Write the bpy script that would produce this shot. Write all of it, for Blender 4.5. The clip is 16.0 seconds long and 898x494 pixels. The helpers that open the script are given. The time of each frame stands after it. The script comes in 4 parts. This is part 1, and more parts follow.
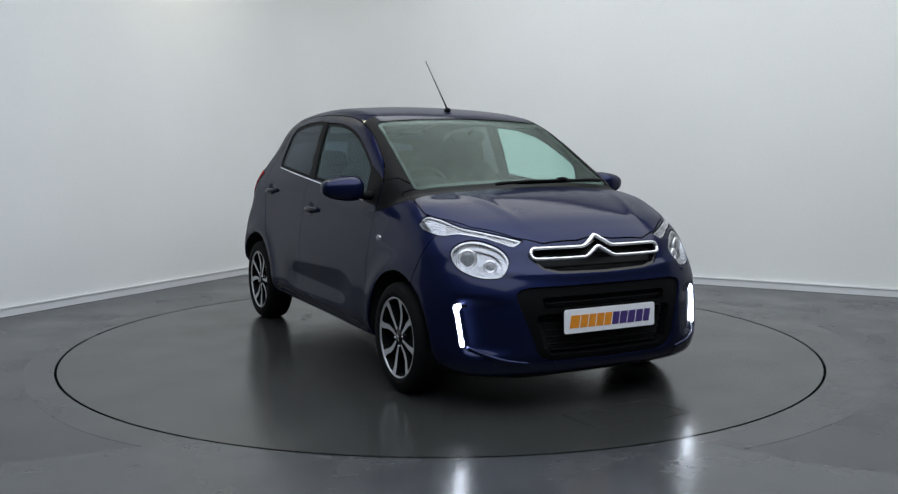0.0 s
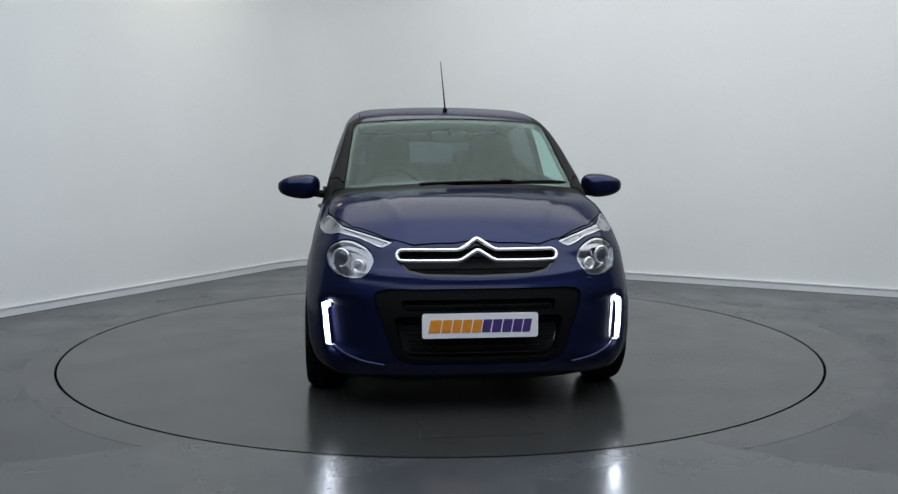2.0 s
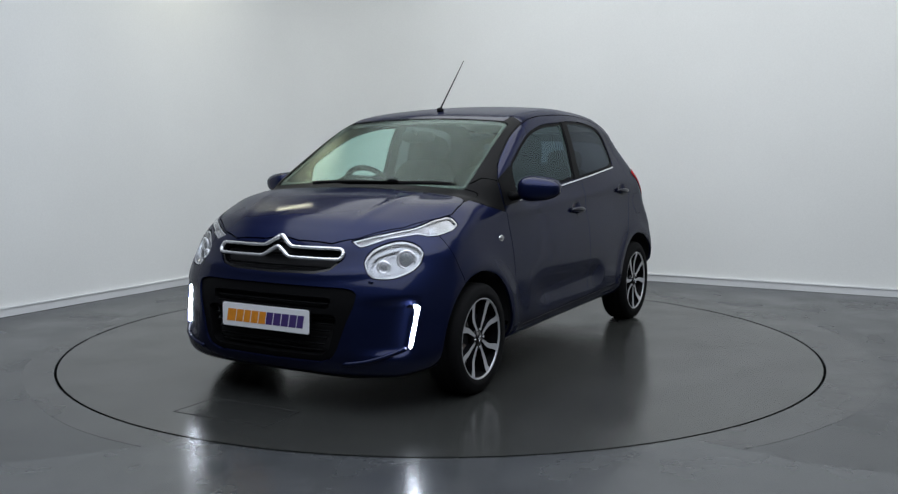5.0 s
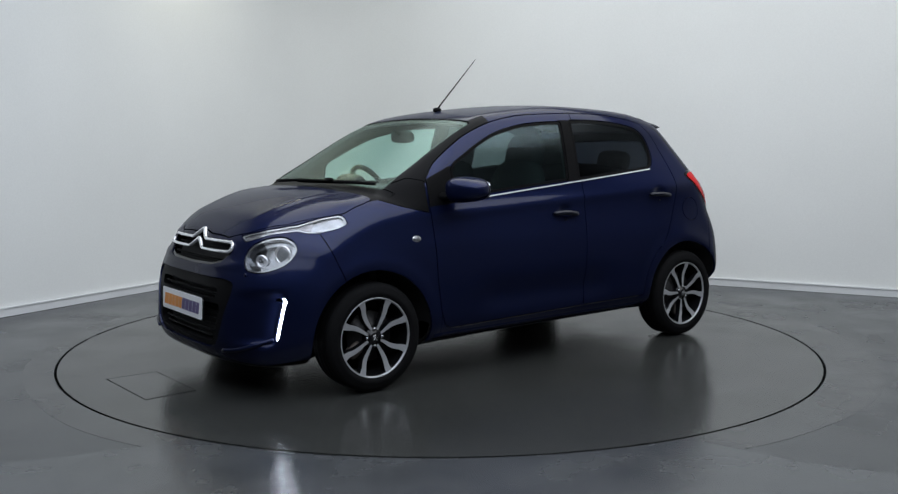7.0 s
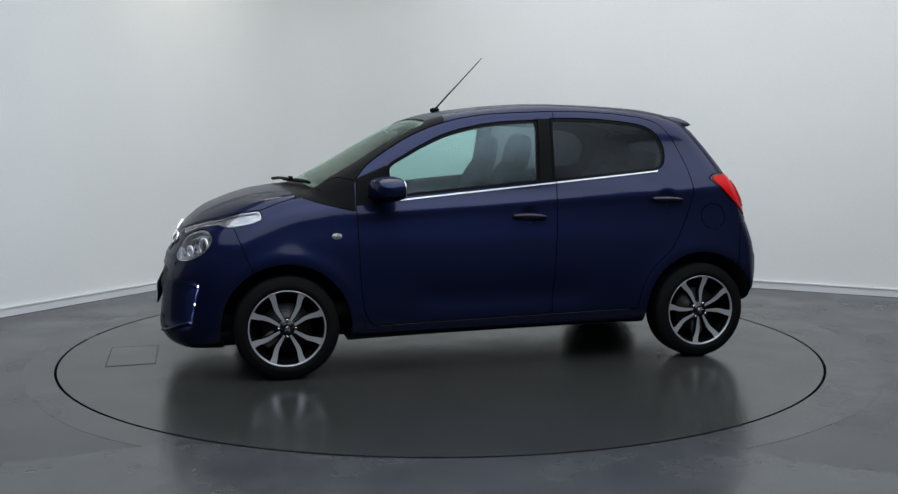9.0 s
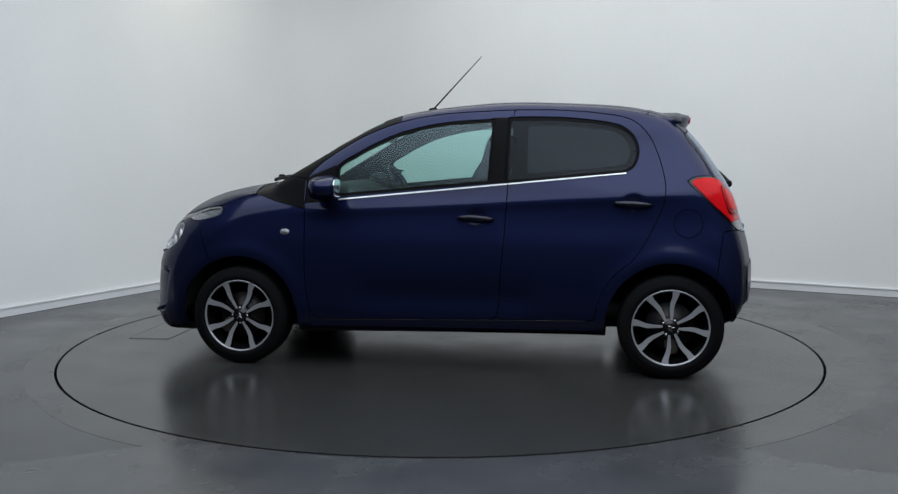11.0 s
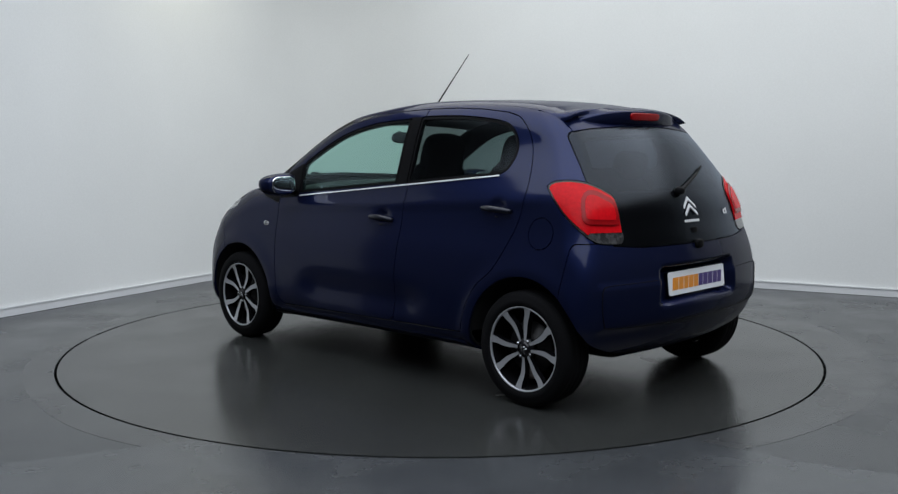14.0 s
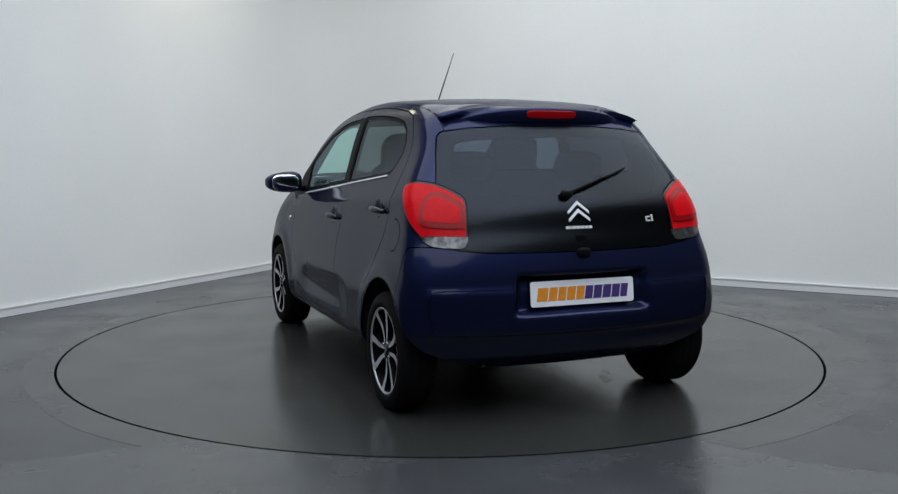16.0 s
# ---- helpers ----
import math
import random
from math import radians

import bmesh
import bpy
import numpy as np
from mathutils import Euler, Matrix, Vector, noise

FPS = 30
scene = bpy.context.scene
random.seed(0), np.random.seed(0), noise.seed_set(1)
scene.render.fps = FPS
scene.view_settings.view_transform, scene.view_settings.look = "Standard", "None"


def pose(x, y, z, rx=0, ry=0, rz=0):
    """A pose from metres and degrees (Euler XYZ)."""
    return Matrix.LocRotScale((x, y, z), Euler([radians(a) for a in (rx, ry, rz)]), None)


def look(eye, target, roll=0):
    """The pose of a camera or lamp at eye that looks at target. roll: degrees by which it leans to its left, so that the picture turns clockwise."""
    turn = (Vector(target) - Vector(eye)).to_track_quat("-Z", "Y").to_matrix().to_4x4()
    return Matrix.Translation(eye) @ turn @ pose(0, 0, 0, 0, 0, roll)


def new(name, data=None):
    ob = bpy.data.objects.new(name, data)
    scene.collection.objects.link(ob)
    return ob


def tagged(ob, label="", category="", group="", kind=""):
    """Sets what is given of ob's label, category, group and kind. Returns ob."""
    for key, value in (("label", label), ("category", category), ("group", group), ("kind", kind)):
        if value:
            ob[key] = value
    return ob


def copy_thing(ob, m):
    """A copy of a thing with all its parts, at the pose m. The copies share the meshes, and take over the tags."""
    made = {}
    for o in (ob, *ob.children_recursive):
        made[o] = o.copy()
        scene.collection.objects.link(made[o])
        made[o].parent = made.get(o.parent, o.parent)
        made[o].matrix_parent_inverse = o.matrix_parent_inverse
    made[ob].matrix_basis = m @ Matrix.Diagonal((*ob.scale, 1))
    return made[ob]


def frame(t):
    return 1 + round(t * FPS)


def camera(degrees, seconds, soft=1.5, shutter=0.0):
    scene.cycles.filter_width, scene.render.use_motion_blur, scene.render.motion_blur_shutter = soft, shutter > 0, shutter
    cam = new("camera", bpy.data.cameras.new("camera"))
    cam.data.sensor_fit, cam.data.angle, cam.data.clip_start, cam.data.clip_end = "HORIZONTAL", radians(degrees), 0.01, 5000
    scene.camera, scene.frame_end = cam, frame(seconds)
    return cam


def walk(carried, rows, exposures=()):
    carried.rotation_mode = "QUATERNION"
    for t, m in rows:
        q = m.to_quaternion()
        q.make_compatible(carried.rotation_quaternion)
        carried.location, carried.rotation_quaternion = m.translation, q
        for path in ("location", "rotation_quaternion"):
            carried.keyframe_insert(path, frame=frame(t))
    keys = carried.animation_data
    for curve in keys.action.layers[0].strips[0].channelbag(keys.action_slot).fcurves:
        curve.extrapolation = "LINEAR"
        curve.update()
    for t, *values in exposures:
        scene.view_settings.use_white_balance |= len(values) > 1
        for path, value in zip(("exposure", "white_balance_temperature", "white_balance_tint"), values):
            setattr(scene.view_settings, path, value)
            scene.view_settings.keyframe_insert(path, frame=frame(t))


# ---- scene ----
Y_MID = 0.0197          # the car stands this far to the left of the turntable's axis
TURN = [(0.0, -62.67), (0.5, -66.88), (1.0, -72.85), (1.5, -78.54), (2.0, -84.73), (2.5, -90.39), (3.0, -96.51),
        (3.5, -102.2), (4.0, -108.28), (4.2, -110.71), (6.3, -134.87), (6.5, -137.19), (7.0, -143.24), (7.5, -148.98),
        (8.0, -155.13), (8.5, -160.78), (9.0, -166.79), (9.2, -169.1), (11.3, -193.15), (11.5, -195.5), (12.0, -201.46),
        (12.5, -207.07), (13.0, -213.18), (13.5, -219.0), (14.0, -225.07), (14.5, -230.77), (15.0, -236.83),
        (15.5, -242.61), (16.0, -248.69)]

# ---- camera ----
cam = camera(51.36, 16.0, soft=1.35)
EYE = (0.0, -5.7553, 1.1958)
AIM = pose(*EYE, 90 - 6.0336, 0, -0.4749) @ pose(0, 0, 0, 0, 0, -0.0363)
walk(cam, [(0.0, AIM), (16.0, AIM)], [(0.0, 0.0, 6500, 10), (16.0, 0.0, 6500, 10)])

# ---- light ----
world = bpy.data.worlds.new("studio_world")
scene.world = world
world.use_nodes = True
world.node_tree.nodes["Background"].inputs[0].default_value = (0.8, 0.9, 1.0, 1)
world.node_tree.nodes["Background"].inputs[1].default_value = 0.02


def panel_light(x, y, z, sx, sy, watts, color=(1, 1, 1), aim=None):
    """An area lamp under the ceiling, facing down or at a point."""
    data = bpy.data.lights.new("ceiling_lamp", "AREA")
    data.shape, data.size, data.size_y, data.energy, data.color = "RECTANGLE", sx, sy, watts, color
    ob = new("ceiling_lamp", data)
    ob.matrix_world = look((x, y, z), aim or (x, y + 0.0001, 0))
    return ob


COOL, WARM = (0.92, 1.0, 1.12), (0.955, 1.0, 1.03)
CORNER, ALONG, ACROSS = Vector((-1.21, 4.30, 3.5)), Vector((-0.485, -0.875, 0)).normalized(), Vector((0.878, -0.478, 0)).normalized()
for i in range(3):                                  # rows of ceiling panels, set square with the walls
    for j in range(3):
        p = CORNER + ALONG * (2.0, 5.0, 7.7)[i] + ACROSS * (2.1 + 2.4 * j)
        panel_light(p.x, p.y, p.z, (3.25, 2.7, 2.7)[i], 2.4, (58, 55, 42)[i] * (0.80 if j == 0 and i else 1.0), WARM if i == 0 else COOL).rotation_euler = (0, 0, radians(-119))
panel_light(-1.97, 2.18, 3.3, 0.5, 0.25, 6, (1.0, 0.98, 0.74))
# ---- materials ----
def material(name, color, rough=0.5, metal=0.0, coat=0.0, emit=None, strength=0.0, alpha=None, bump=0.0, scale=60.0,
             mottle=0.0, big=0.0, big_scale=1.5, rough_var=0.0, spec=0.5, coat_rough=0.24, tint=None):
    """A surface with fine grain, broad mottling and varied gloss."""
    m = bpy.data.materials.new(name)
    m.use_nodes = True
    t = m.node_tree
    b = t.nodes["Principled BSDF"]
    b.inputs["Base Color"].default_value = (*color, 1)
    b.inputs["Roughness"].default_value, b.inputs["Metallic"].default_value = rough, metal
    b.inputs["Coat Weight"].default_value, b.inputs["Coat Roughness"].default_value = coat, coat_rough
    b.inputs["Specular IOR Level"].default_value = spec
    if tint:
        b.inputs["Specular Tint"].default_value = (*tint, 1)
    if emit:
        b.inputs["Emission Color"].default_value, b.inputs["Emission Strength"].default_value = (*emit, 1), strength
    tc = t.nodes.new("ShaderNodeTexCoord")

    def tex(s, detail=4):
        n = t.nodes.new("ShaderNodeTexNoise")
        n.inputs["Scale"].default_value, n.inputs["Detail"].default_value = s, detail
        t.links.new(tc.outputs["Object"], n.inputs["Vector"])
        return n

    if mottle or big:
        last = None
        for amount, s in ((mottle, scale), (big, big_scale)):
            if not amount:
                continue
            mix = t.nodes.new("ShaderNodeMix")
            mix.data_type, mix.blend_type = "RGBA", "MULTIPLY"
            ramp = t.nodes.new("ShaderNodeMapRange")
            ramp.inputs["From Min"].default_value, ramp.inputs["From Max"].default_value = 0.3, 0.7
            ramp.inputs["To Min"].default_value, ramp.inputs["To Max"].default_value = 1 - amount, 1 + amount
            t.links.new(tex(s).outputs["Fac"], ramp.inputs["Value"])
            mix.inputs["Factor"].default_value = 1
            if last:
                t.links.new(last, mix.inputs["A"])
            else:
                mix.inputs["A"].default_value = (*color, 1)
            t.links.new(ramp.outputs["Result"], mix.inputs["B"])
            last = mix.outputs["Result"]
        t.links.new(last, b.inputs["Base Color"])
    if rough_var:
        ramp = t.nodes.new("ShaderNodeMapRange")
        ramp.inputs["From Min"].default_value, ramp.inputs["From Max"].default_value = 0.3, 0.7
        ramp.inputs["To Min"].default_value, ramp.inputs["To Max"].default_value = rough - rough_var, rough + rough_var
        t.links.new(tex(big_scale * 2.3).outputs["Fac"], ramp.inputs["Value"])
        t.links.new(ramp.outputs["Result"], b.inputs["Roughness"])
    if bump:
        n = t.nodes.new("ShaderNodeBump")
        n.inputs["Strength"].default_value, n.inputs["Distance"].default_value = bump, 0.002
        t.links.new(tex(scale).outputs["Fac"], n.inputs["Height"])
        t.links.new(n.outputs["Normal"], b.inputs["Normal"])
    return m


def glass(name, color, rough=0.0, sheen=0.05, shine=(1, 1, 1), slant=0.55):
    """Thin tinted glass: a clear tint with a mirror sheen that grows at a slant."""
    m = bpy.data.materials.new(name)
    m.use_nodes = True
    t = m.node_tree
    t.nodes.remove(t.nodes["Principled BSDF"])
    out = t.nodes["Material Output"]
    clear, gloss = t.nodes.new("ShaderNodeBsdfTransparent"), t.nodes.new("ShaderNodeBsdfGlossy")
    clear.inputs[0].default_value = (*color, 1)
    gloss.inputs["Roughness"].default_value = rough
    gloss.inputs[0].default_value = (*shine, 1)
    side, mix = t.nodes.new("ShaderNodeLayerWeight"), t.nodes.new("ShaderNodeMixShader")
    side.inputs["Blend"].default_value = 0.5
    power, share = t.nodes.new("ShaderNodeMath"), t.nodes.new("ShaderNodeMath")
    power.operation, share.operation = "POWER", "MULTIPLY_ADD"
    power.inputs[1].default_value, share.inputs[1].default_value, share.inputs[2].default_value = 5.0, slant, sheen
    t.links.new(side.outputs["Facing"], power.inputs[0])
    t.links.new(power.outputs[0], share.inputs[0])
    t.links.new(share.outputs[0], mix.inputs[0])
    t.links.new(clear.outputs[0], mix.inputs[1])
    t.links.new(gloss.outputs[0], mix.inputs[2])
    t.links.new(mix.outputs[0], out.inputs[0])
    return m


PAINT = material("blue_metallic_paint", (0.0080, 0.0122, 0.044), 0.42, 0.7, 0.42, spec=0.12, coat_rough=0.10, mottle=0.10, scale=900,
                 big=0.05, tint=(0.10, 0.11, 0.24))
WHITE_WALL = material("white_wall_paint", (0.72, 0.73, 0.72), 0.7, mottle=0.02, scale=80, big=0.03, big_scale=0.8, bump=0.08)
SKIRTING = material("white_gloss_paint", (0.64, 0.65, 0.66), 0.45, mottle=0.02, big=0.04)
DARK_WALL = material("unseen_wall_dark", (0.09, 0.092, 0.095), 0.8, mottle=0.05, big=0.1)
CEILING = material("ceiling_paint", (0.30, 0.30, 0.30), 0.8, mottle=0.02, big=0.03)
FLOOR = material("grey_floor_paint", (0.018, 0.0205, 0.023), 0.24, mottle=0.14, scale=25, big=0.26, big_scale=0.9,
                 rough_var=0.07, bump=0.06)
DISC = material("grey_turntable_paint", (0.0262, 0.0272, 0.0258), 0.22, mottle=0.06, scale=30, big=0.08, big_scale=1.1,
                rough_var=0.04, bump=0.04)
SCREED = material("screed_paint", (0.031, 0.0325, 0.0335), 0.25, mottle=0.07, scale=22, big=0.10, big_scale=1.3, rough_var=0.05, bump=0.05)
SLAB = material("slab_paint", (0.040, 0.043, 0.046), 0.24, mottle=0.12, scale=24, big=0.16, big_scale=1.6, rough_var=0.07, bump=0.07)
STAIN = material("drip_mark", (0.05, 0.05, 0.048), 0.3, mottle=0.4, scale=40)
BLACK = material("black_plastic", (0.0045, 0.0045, 0.005), 0.5, spec=0.05, mottle=0.1, bump=0.1, scale=300)
DARK = material("dark_void", (0.006, 0.006, 0.007), 0.8, mottle=0.2, scale=20)
RUBBER = material("tyre_rubber", (0.0045, 0.0045, 0.005), 0.8, spec=0.1, mottle=0.15, scale=120, bump=0.15)
ALLOY = material("machined_alloy", (0.52, 0.53, 0.55), 0.34, 0.6, mottle=0.04, scale=200)
GLOSS_BLACK = material("gloss_black", (0.005, 0.005, 0.006), 0.25, 0.0, 0.2, spec=0.3)
CHROME = material("chrome", (0.86, 0.87, 0.89), 0.16, 0.72)

# ---- room ----
def mesh_object(name, verts, faces, mat, parent=None, smooth=False, label=""):
    me = bpy.data.meshes.new(name)
    me.from_pydata([tuple(v) for v in verts], [], [tuple(f) for f in faces])
    me.update()
    for mt in (mat if isinstance(mat, (list, tuple)) else [mat]):
        me.materials.append(mt)
    if smooth:
        me.polygons.foreach_set("use_smooth", [True] * len(me.polygons))
    ob = new(name, me)
    if parent:
        ob.parent = parent
    if label:
        tagged(ob, label)
    return ob


def part(name, bm, mat, parent=None, label="", smooth=True):
    """Link a bmesh as one mesh object under a thing or a part."""
    me = bpy.data.meshes.new(name)
    bm.to_mesh(me)
    bm.free()
    for mt in (mat if isinstance(mat, (list, tuple)) else [mat]):
        me.materials.append(mt)
    if smooth:
        me.polygons.foreach_set("use_smooth", [True] * len(me.polygons))
    ob = new(name, me)
    if parent:
        ob.parent = parent
    if label:
        tagged(ob, label)
    return ob


ARC = 64


def wall_line():
    """Plan of the room's walls: two long walls that meet in a rounded corner behind the turntable, closed round the camera."""
    c = Vector((-1.21, 4.30))
    dl, dr = Vector((-0.485, -0.875)).normalized(), Vector((0.878, -0.478)).normalized()
    r = 1.0
    a, b = c + dl * r, c + dr * r
    pts = [c + dl * 13.0, c + dl * 5.4, c + dl * 3]
    for i in range(ARC + 1):
        s = i / ARC
        pts.append((a * (1 - s) + c * s) * (1 - s) + (c * (1 - s) + b * s) * s)
    pts += [c + dr * 3, c + dr * 9.3, c + dr * 9.5]
    pts += [c + dr * 9.5 + dl * 13.0]
    return pts


def strip(line, inset, depth, z0, z1):
    """A closed wall or skirting that follows the plan line: inner face, outer face, top and bottom."""
    n = len(line)
    normals = []
    for i in range(n):
        d1, d2 = (line[i] - line[i - 1]).normalized(), (line[(i + 1) % n] - line[i]).normalized()
        nrm = Vector((-d1.y - d2.y, d1.x + d2.x)).normalized()
        k = max(0.4, nrm.dot(Vector((-d1.y, d1.x))))
        normals.append(nrm / k)
    verts, faces = [], []
    for p, q in zip(line, normals):
        i, o = p - q * inset, p - q * (inset - depth)
        verts += [(i.x, i.y, z0), (i.x, i.y, z1), (o.x, o.y, z1), (o.x, o.y, z0)]
    for i in range(n):
        j = (i + 1) % n
        for k in range(4):
            faces.append((4 * i + k, 4 * j + k, 4 * j + (k + 1) % 4, 4 * i + (k + 1) % 4))
    return verts, faces


LINE = wall_line()
DARK_RUNS = (0, ARC + 5, ARC + 6, ARC + 7)


def runs(geometry, dark):
    """The faces of the pale or of the dark runs of wall."""
    verts, faces = geometry
    return verts, [f for i, f in enumerate(faces) if (i // 4 in DARK_RUNS) == dark]


wall = mesh_object("wall", *runs(strip(LINE, 0, 0.15, -0.05, 3.6), False), WHITE_WALL)
tagged(wall, "smooth white painted studio wall with a rounded corner", "wall", kind="structure")
# unseen wall, added dark so that the car's flanks reflect little light
wall_dark = mesh_object("unseen_dark_wall", *runs(strip(LINE, 0, 0.15, -0.05, 3.6), True), DARK_WALL)
tagged(wall_dark, "unseen dark wall added behind the camera to darken the car's reflections", "wall", kind="structure")
skirt = mesh_object("baseboard", *runs(strip(LINE, 0.018, 0.016, 0.002, 0.058), False), SKIRTING)
tagged(skirt, "low white painted skirting board along the wall", "baseboard", kind="structure")
cap = mesh_object("trim", *runs(strip(LINE, 0.024, 0.022, 0.060, 0.069), False), SKIRTING)
tagged(cap, "thin white bead on top of the skirting", "trim", kind="structure")
ceil = mesh_object("ceiling", [(-12, -12, 3.6), (12, -12, 3.6), (12, 8, 3.6), (-12, 8, 3.6), (-12, -12, 3.7), (12, -12, 3.7),
                               (12, 8, 3.7), (-12, 8, 3.7)],
                   [(0, 1, 2, 3), (7, 6, 5, 4), (0, 4, 5, 1), (1, 5, 6, 2), (2, 6, 7, 3), (3, 7, 4, 0)], CEILING)
tagged(ceil, "plain pale painted studio ceiling", "ceiling", kind="structure")

DISC_R = 2.2312


def annulus(r0, r1, z0, z1, n=180):
    """A flat ring with thickness."""
    verts, faces = [], []
    for i in range(n):
        a = 2 * math.pi * i / n
        for r, z in ((r0, z1), (r1, z1), (r1, z0), (r0, z0)):
            verts.append((r * math.cos(a), r * math.sin(a), z))
    for i in range(n):
        j = (i + 1) % n
        for k in range(4):
            faces.append((4 * i + k, 4 * i + (k + 1) % 4, 4 * j + (k + 1) % 4, 4 * j + k))
    return verts, faces


def floor_sheet():
    """The floor round the turntable's pit."""
    n = 180
    verts, faces = [], []
    for i in range(n):
        a = 2 * math.pi * i / n
        c, s = math.cos(a), math.sin(a)
        k = 13 / max(abs(c), abs(s))
        for r, z in ((k, 0), (DISC_R + 0.006, 0), (DISC_R + 0.006, -0.12), (k, -0.12)):
            verts.append((r * c, r * s, z))
    for i in range(n):
        j = (i + 1) % n
        for k in range(3):
            faces.append((4 * i + k, 4 * j + k, 4 * j + k + 1, 4 * i + k + 1))
    return verts, faces


floor = mesh_object("floor", *floor_sheet(), FLOOR)
tagged(floor, "worn grey painted concrete studio floor", "floor", kind="structure")
pit = mesh_object("pit_floor", *annulus(0.02, DISC_R + 0.2, -0.16, -0.12), DARK)
tagged(pit, "dark pit floor under the turntable", "floor", kind="structure")


def disc(name, r, z0, z1, mat, n=180):
    bm = bmesh.new()
    bmesh.ops.create_cone(bm, cap_ends=True, segments=n, radius1=r, radius2=r, depth=z1 - z0)
    bmesh.ops.translate(bm, verts=bm.verts, vec=(0, 0, (z0 + z1) / 2))
    return part(name, bm, mat, smooth=False)


turntable = disc("turntable", DISC_R - 0.008, -0.05, 0.0, DISC)
tagged(turntable, "round grey painted turntable set flush in the floor", "turntable")

# repaired screed round the pit, and a hatch in the turntable
screed = mesh_object("floor_patch", *annulus(DISC_R + 0.012, 2.49, -0.01, 0.0006), SCREED)
for v in screed.data.vertices:
    r = math.hypot(v.co.x, v.co.y)
    if r > 2.4:
        a = math.atan2(v.co.y, v.co.x)
        k = (2.40 + 0.16 * max(0, math.cos(a - 0.25)) + 0.012 * math.sin(5 * a) + 0.008 * math.sin(11 * a + 1)) / r
        v.co.x, v.co.y = v.co.x * k, v.co.y * k
tagged(screed, "smoother grey ring of screed round the turntable pit", "floor", kind="structure")


def hatch(corners, turn):
    """The outline and lid of a small service hatch, given where it lies when the disc has turned so far."""
    back = Matrix.Rotation(-radians(turn), 2)
    pts = [back @ Vector(c) for c in corners]
    mid = sum(pts, Vector((0, 0))) / 4
    lid = mesh_object("hatch_lid", [(*(mid + (p - mid) * 0.97), 0.0012) for p in pts] + [(*(mid + (p - mid) * 0.97), -0.01) for p in pts],
                      [(0, 1, 2, 3), (7, 6, 5, 4), (0, 4, 5, 1), (1, 5, 6, 2), (2, 6, 7, 3), (3, 7, 4, 0)], DISC, turntable)
    for i in range(4):
        a, b = pts[i], pts[(i + 1) % 4]
        n = Vector((-(b - a).y, (b - a).x)).normalized() * 0.0016
        mesh_object("hatch_joint", [(*(a - n), 0.0008), (*(b - n), 0.0008), (*(b + n), 0.0008), (*(a + n), 0.0008),
                                    (*(a - n), -0.01), (*(b - n), -0.01), (*(b + n), -0.01), (*(a + n), -0.01)],
                    [(0, 1, 2, 3), (7, 6, 5, 4), (0, 4, 5, 1), (1, 5, 6, 2), (2, 6, 7, 3), (3, 7, 4, 0)], DARK, turntable)
    return lid


hatch([(-1.99, -0.19), (-1.73, -0.13), (-1.60, -0.62), (-1.85, -0.70)], -166.79)


def front_slab():
    """A later, slightly paler pour of floor before the turntable."""
    edge = [(2.252 * math.cos(radians(a)), 2.252 * math.sin(radians(a))) for a in range(-117, -60, 3)]
    line = [(-1.75, -2.31), (-1.40, -2.17)] + edge + [(1.35, -2.28), (1.9, -2.55), (2.2, -3.4), (-2.4, -3.4), (-2.3, -2.55)]
    bm = bmesh.new()
    f = bm.faces.new([bm.verts.new((a, b, 0.0009)) for a, b in line])
    bmesh.ops.triangulate(bm, faces=[f])
    r = bmesh.ops.extrude_face_region(bm, geom=list(bm.faces))
    bmesh.ops.translate(bm, verts=[v for v in r["geom"] if isinstance(v, bmesh.types.BMVert)], vec=(0, 0, -0.008))
    bmesh.ops.recalc_face_normals(bm, faces=bm.faces)
    return part("floor_slab", bm, SLAB, smooth=False)


tagged(front_slab(), "paler grey patch of painted floor", "floor", kind="structure")


def stain(x, y, a, b, turn):
    """A dried drip mark on the turntable."""
    bm = bmesh.new()
    ring = [(1 + 0.22 * math.sin(3 * k) + 0.15 * math.sin(7 * k + 1)) for k in np.linspace(0, 2 * math.pi, 28, endpoint=False)]
    line = [(a * r * math.cos(k), b * r * math.sin(k)) for r, k in zip(ring, np.linspace(0, 2 * math.pi, 28, endpoint=False))]
    f = bm.faces.new([bm.verts.new((p, q, 0.0005)) for p, q in line])
    r = bmesh.ops.extrude_face_region(bm, geom=[f])
    bmesh.ops.translate(bm, verts=[v for v in r["geom"] if isinstance(v, bmesh.types.BMVert)], vec=(0, 0, -0.003))
    bmesh.ops.recalc_face_normals(bm, faces=bm.faces)
    bmesh.ops.transform(bm, matrix=pose(x, y, 0, 0, 0, turn), verts=bm.verts)
    part("stain", bm, STAIN, turntable, "small pale dried drip mark", smooth=False)


stain(-1.15, 0.71, 0.045, 0.020, 35)
stain(-1.23, -0.44, 0.070, 0.028, -20)
stain(-1.10, -0.52, 0.030, 0.015, 10)
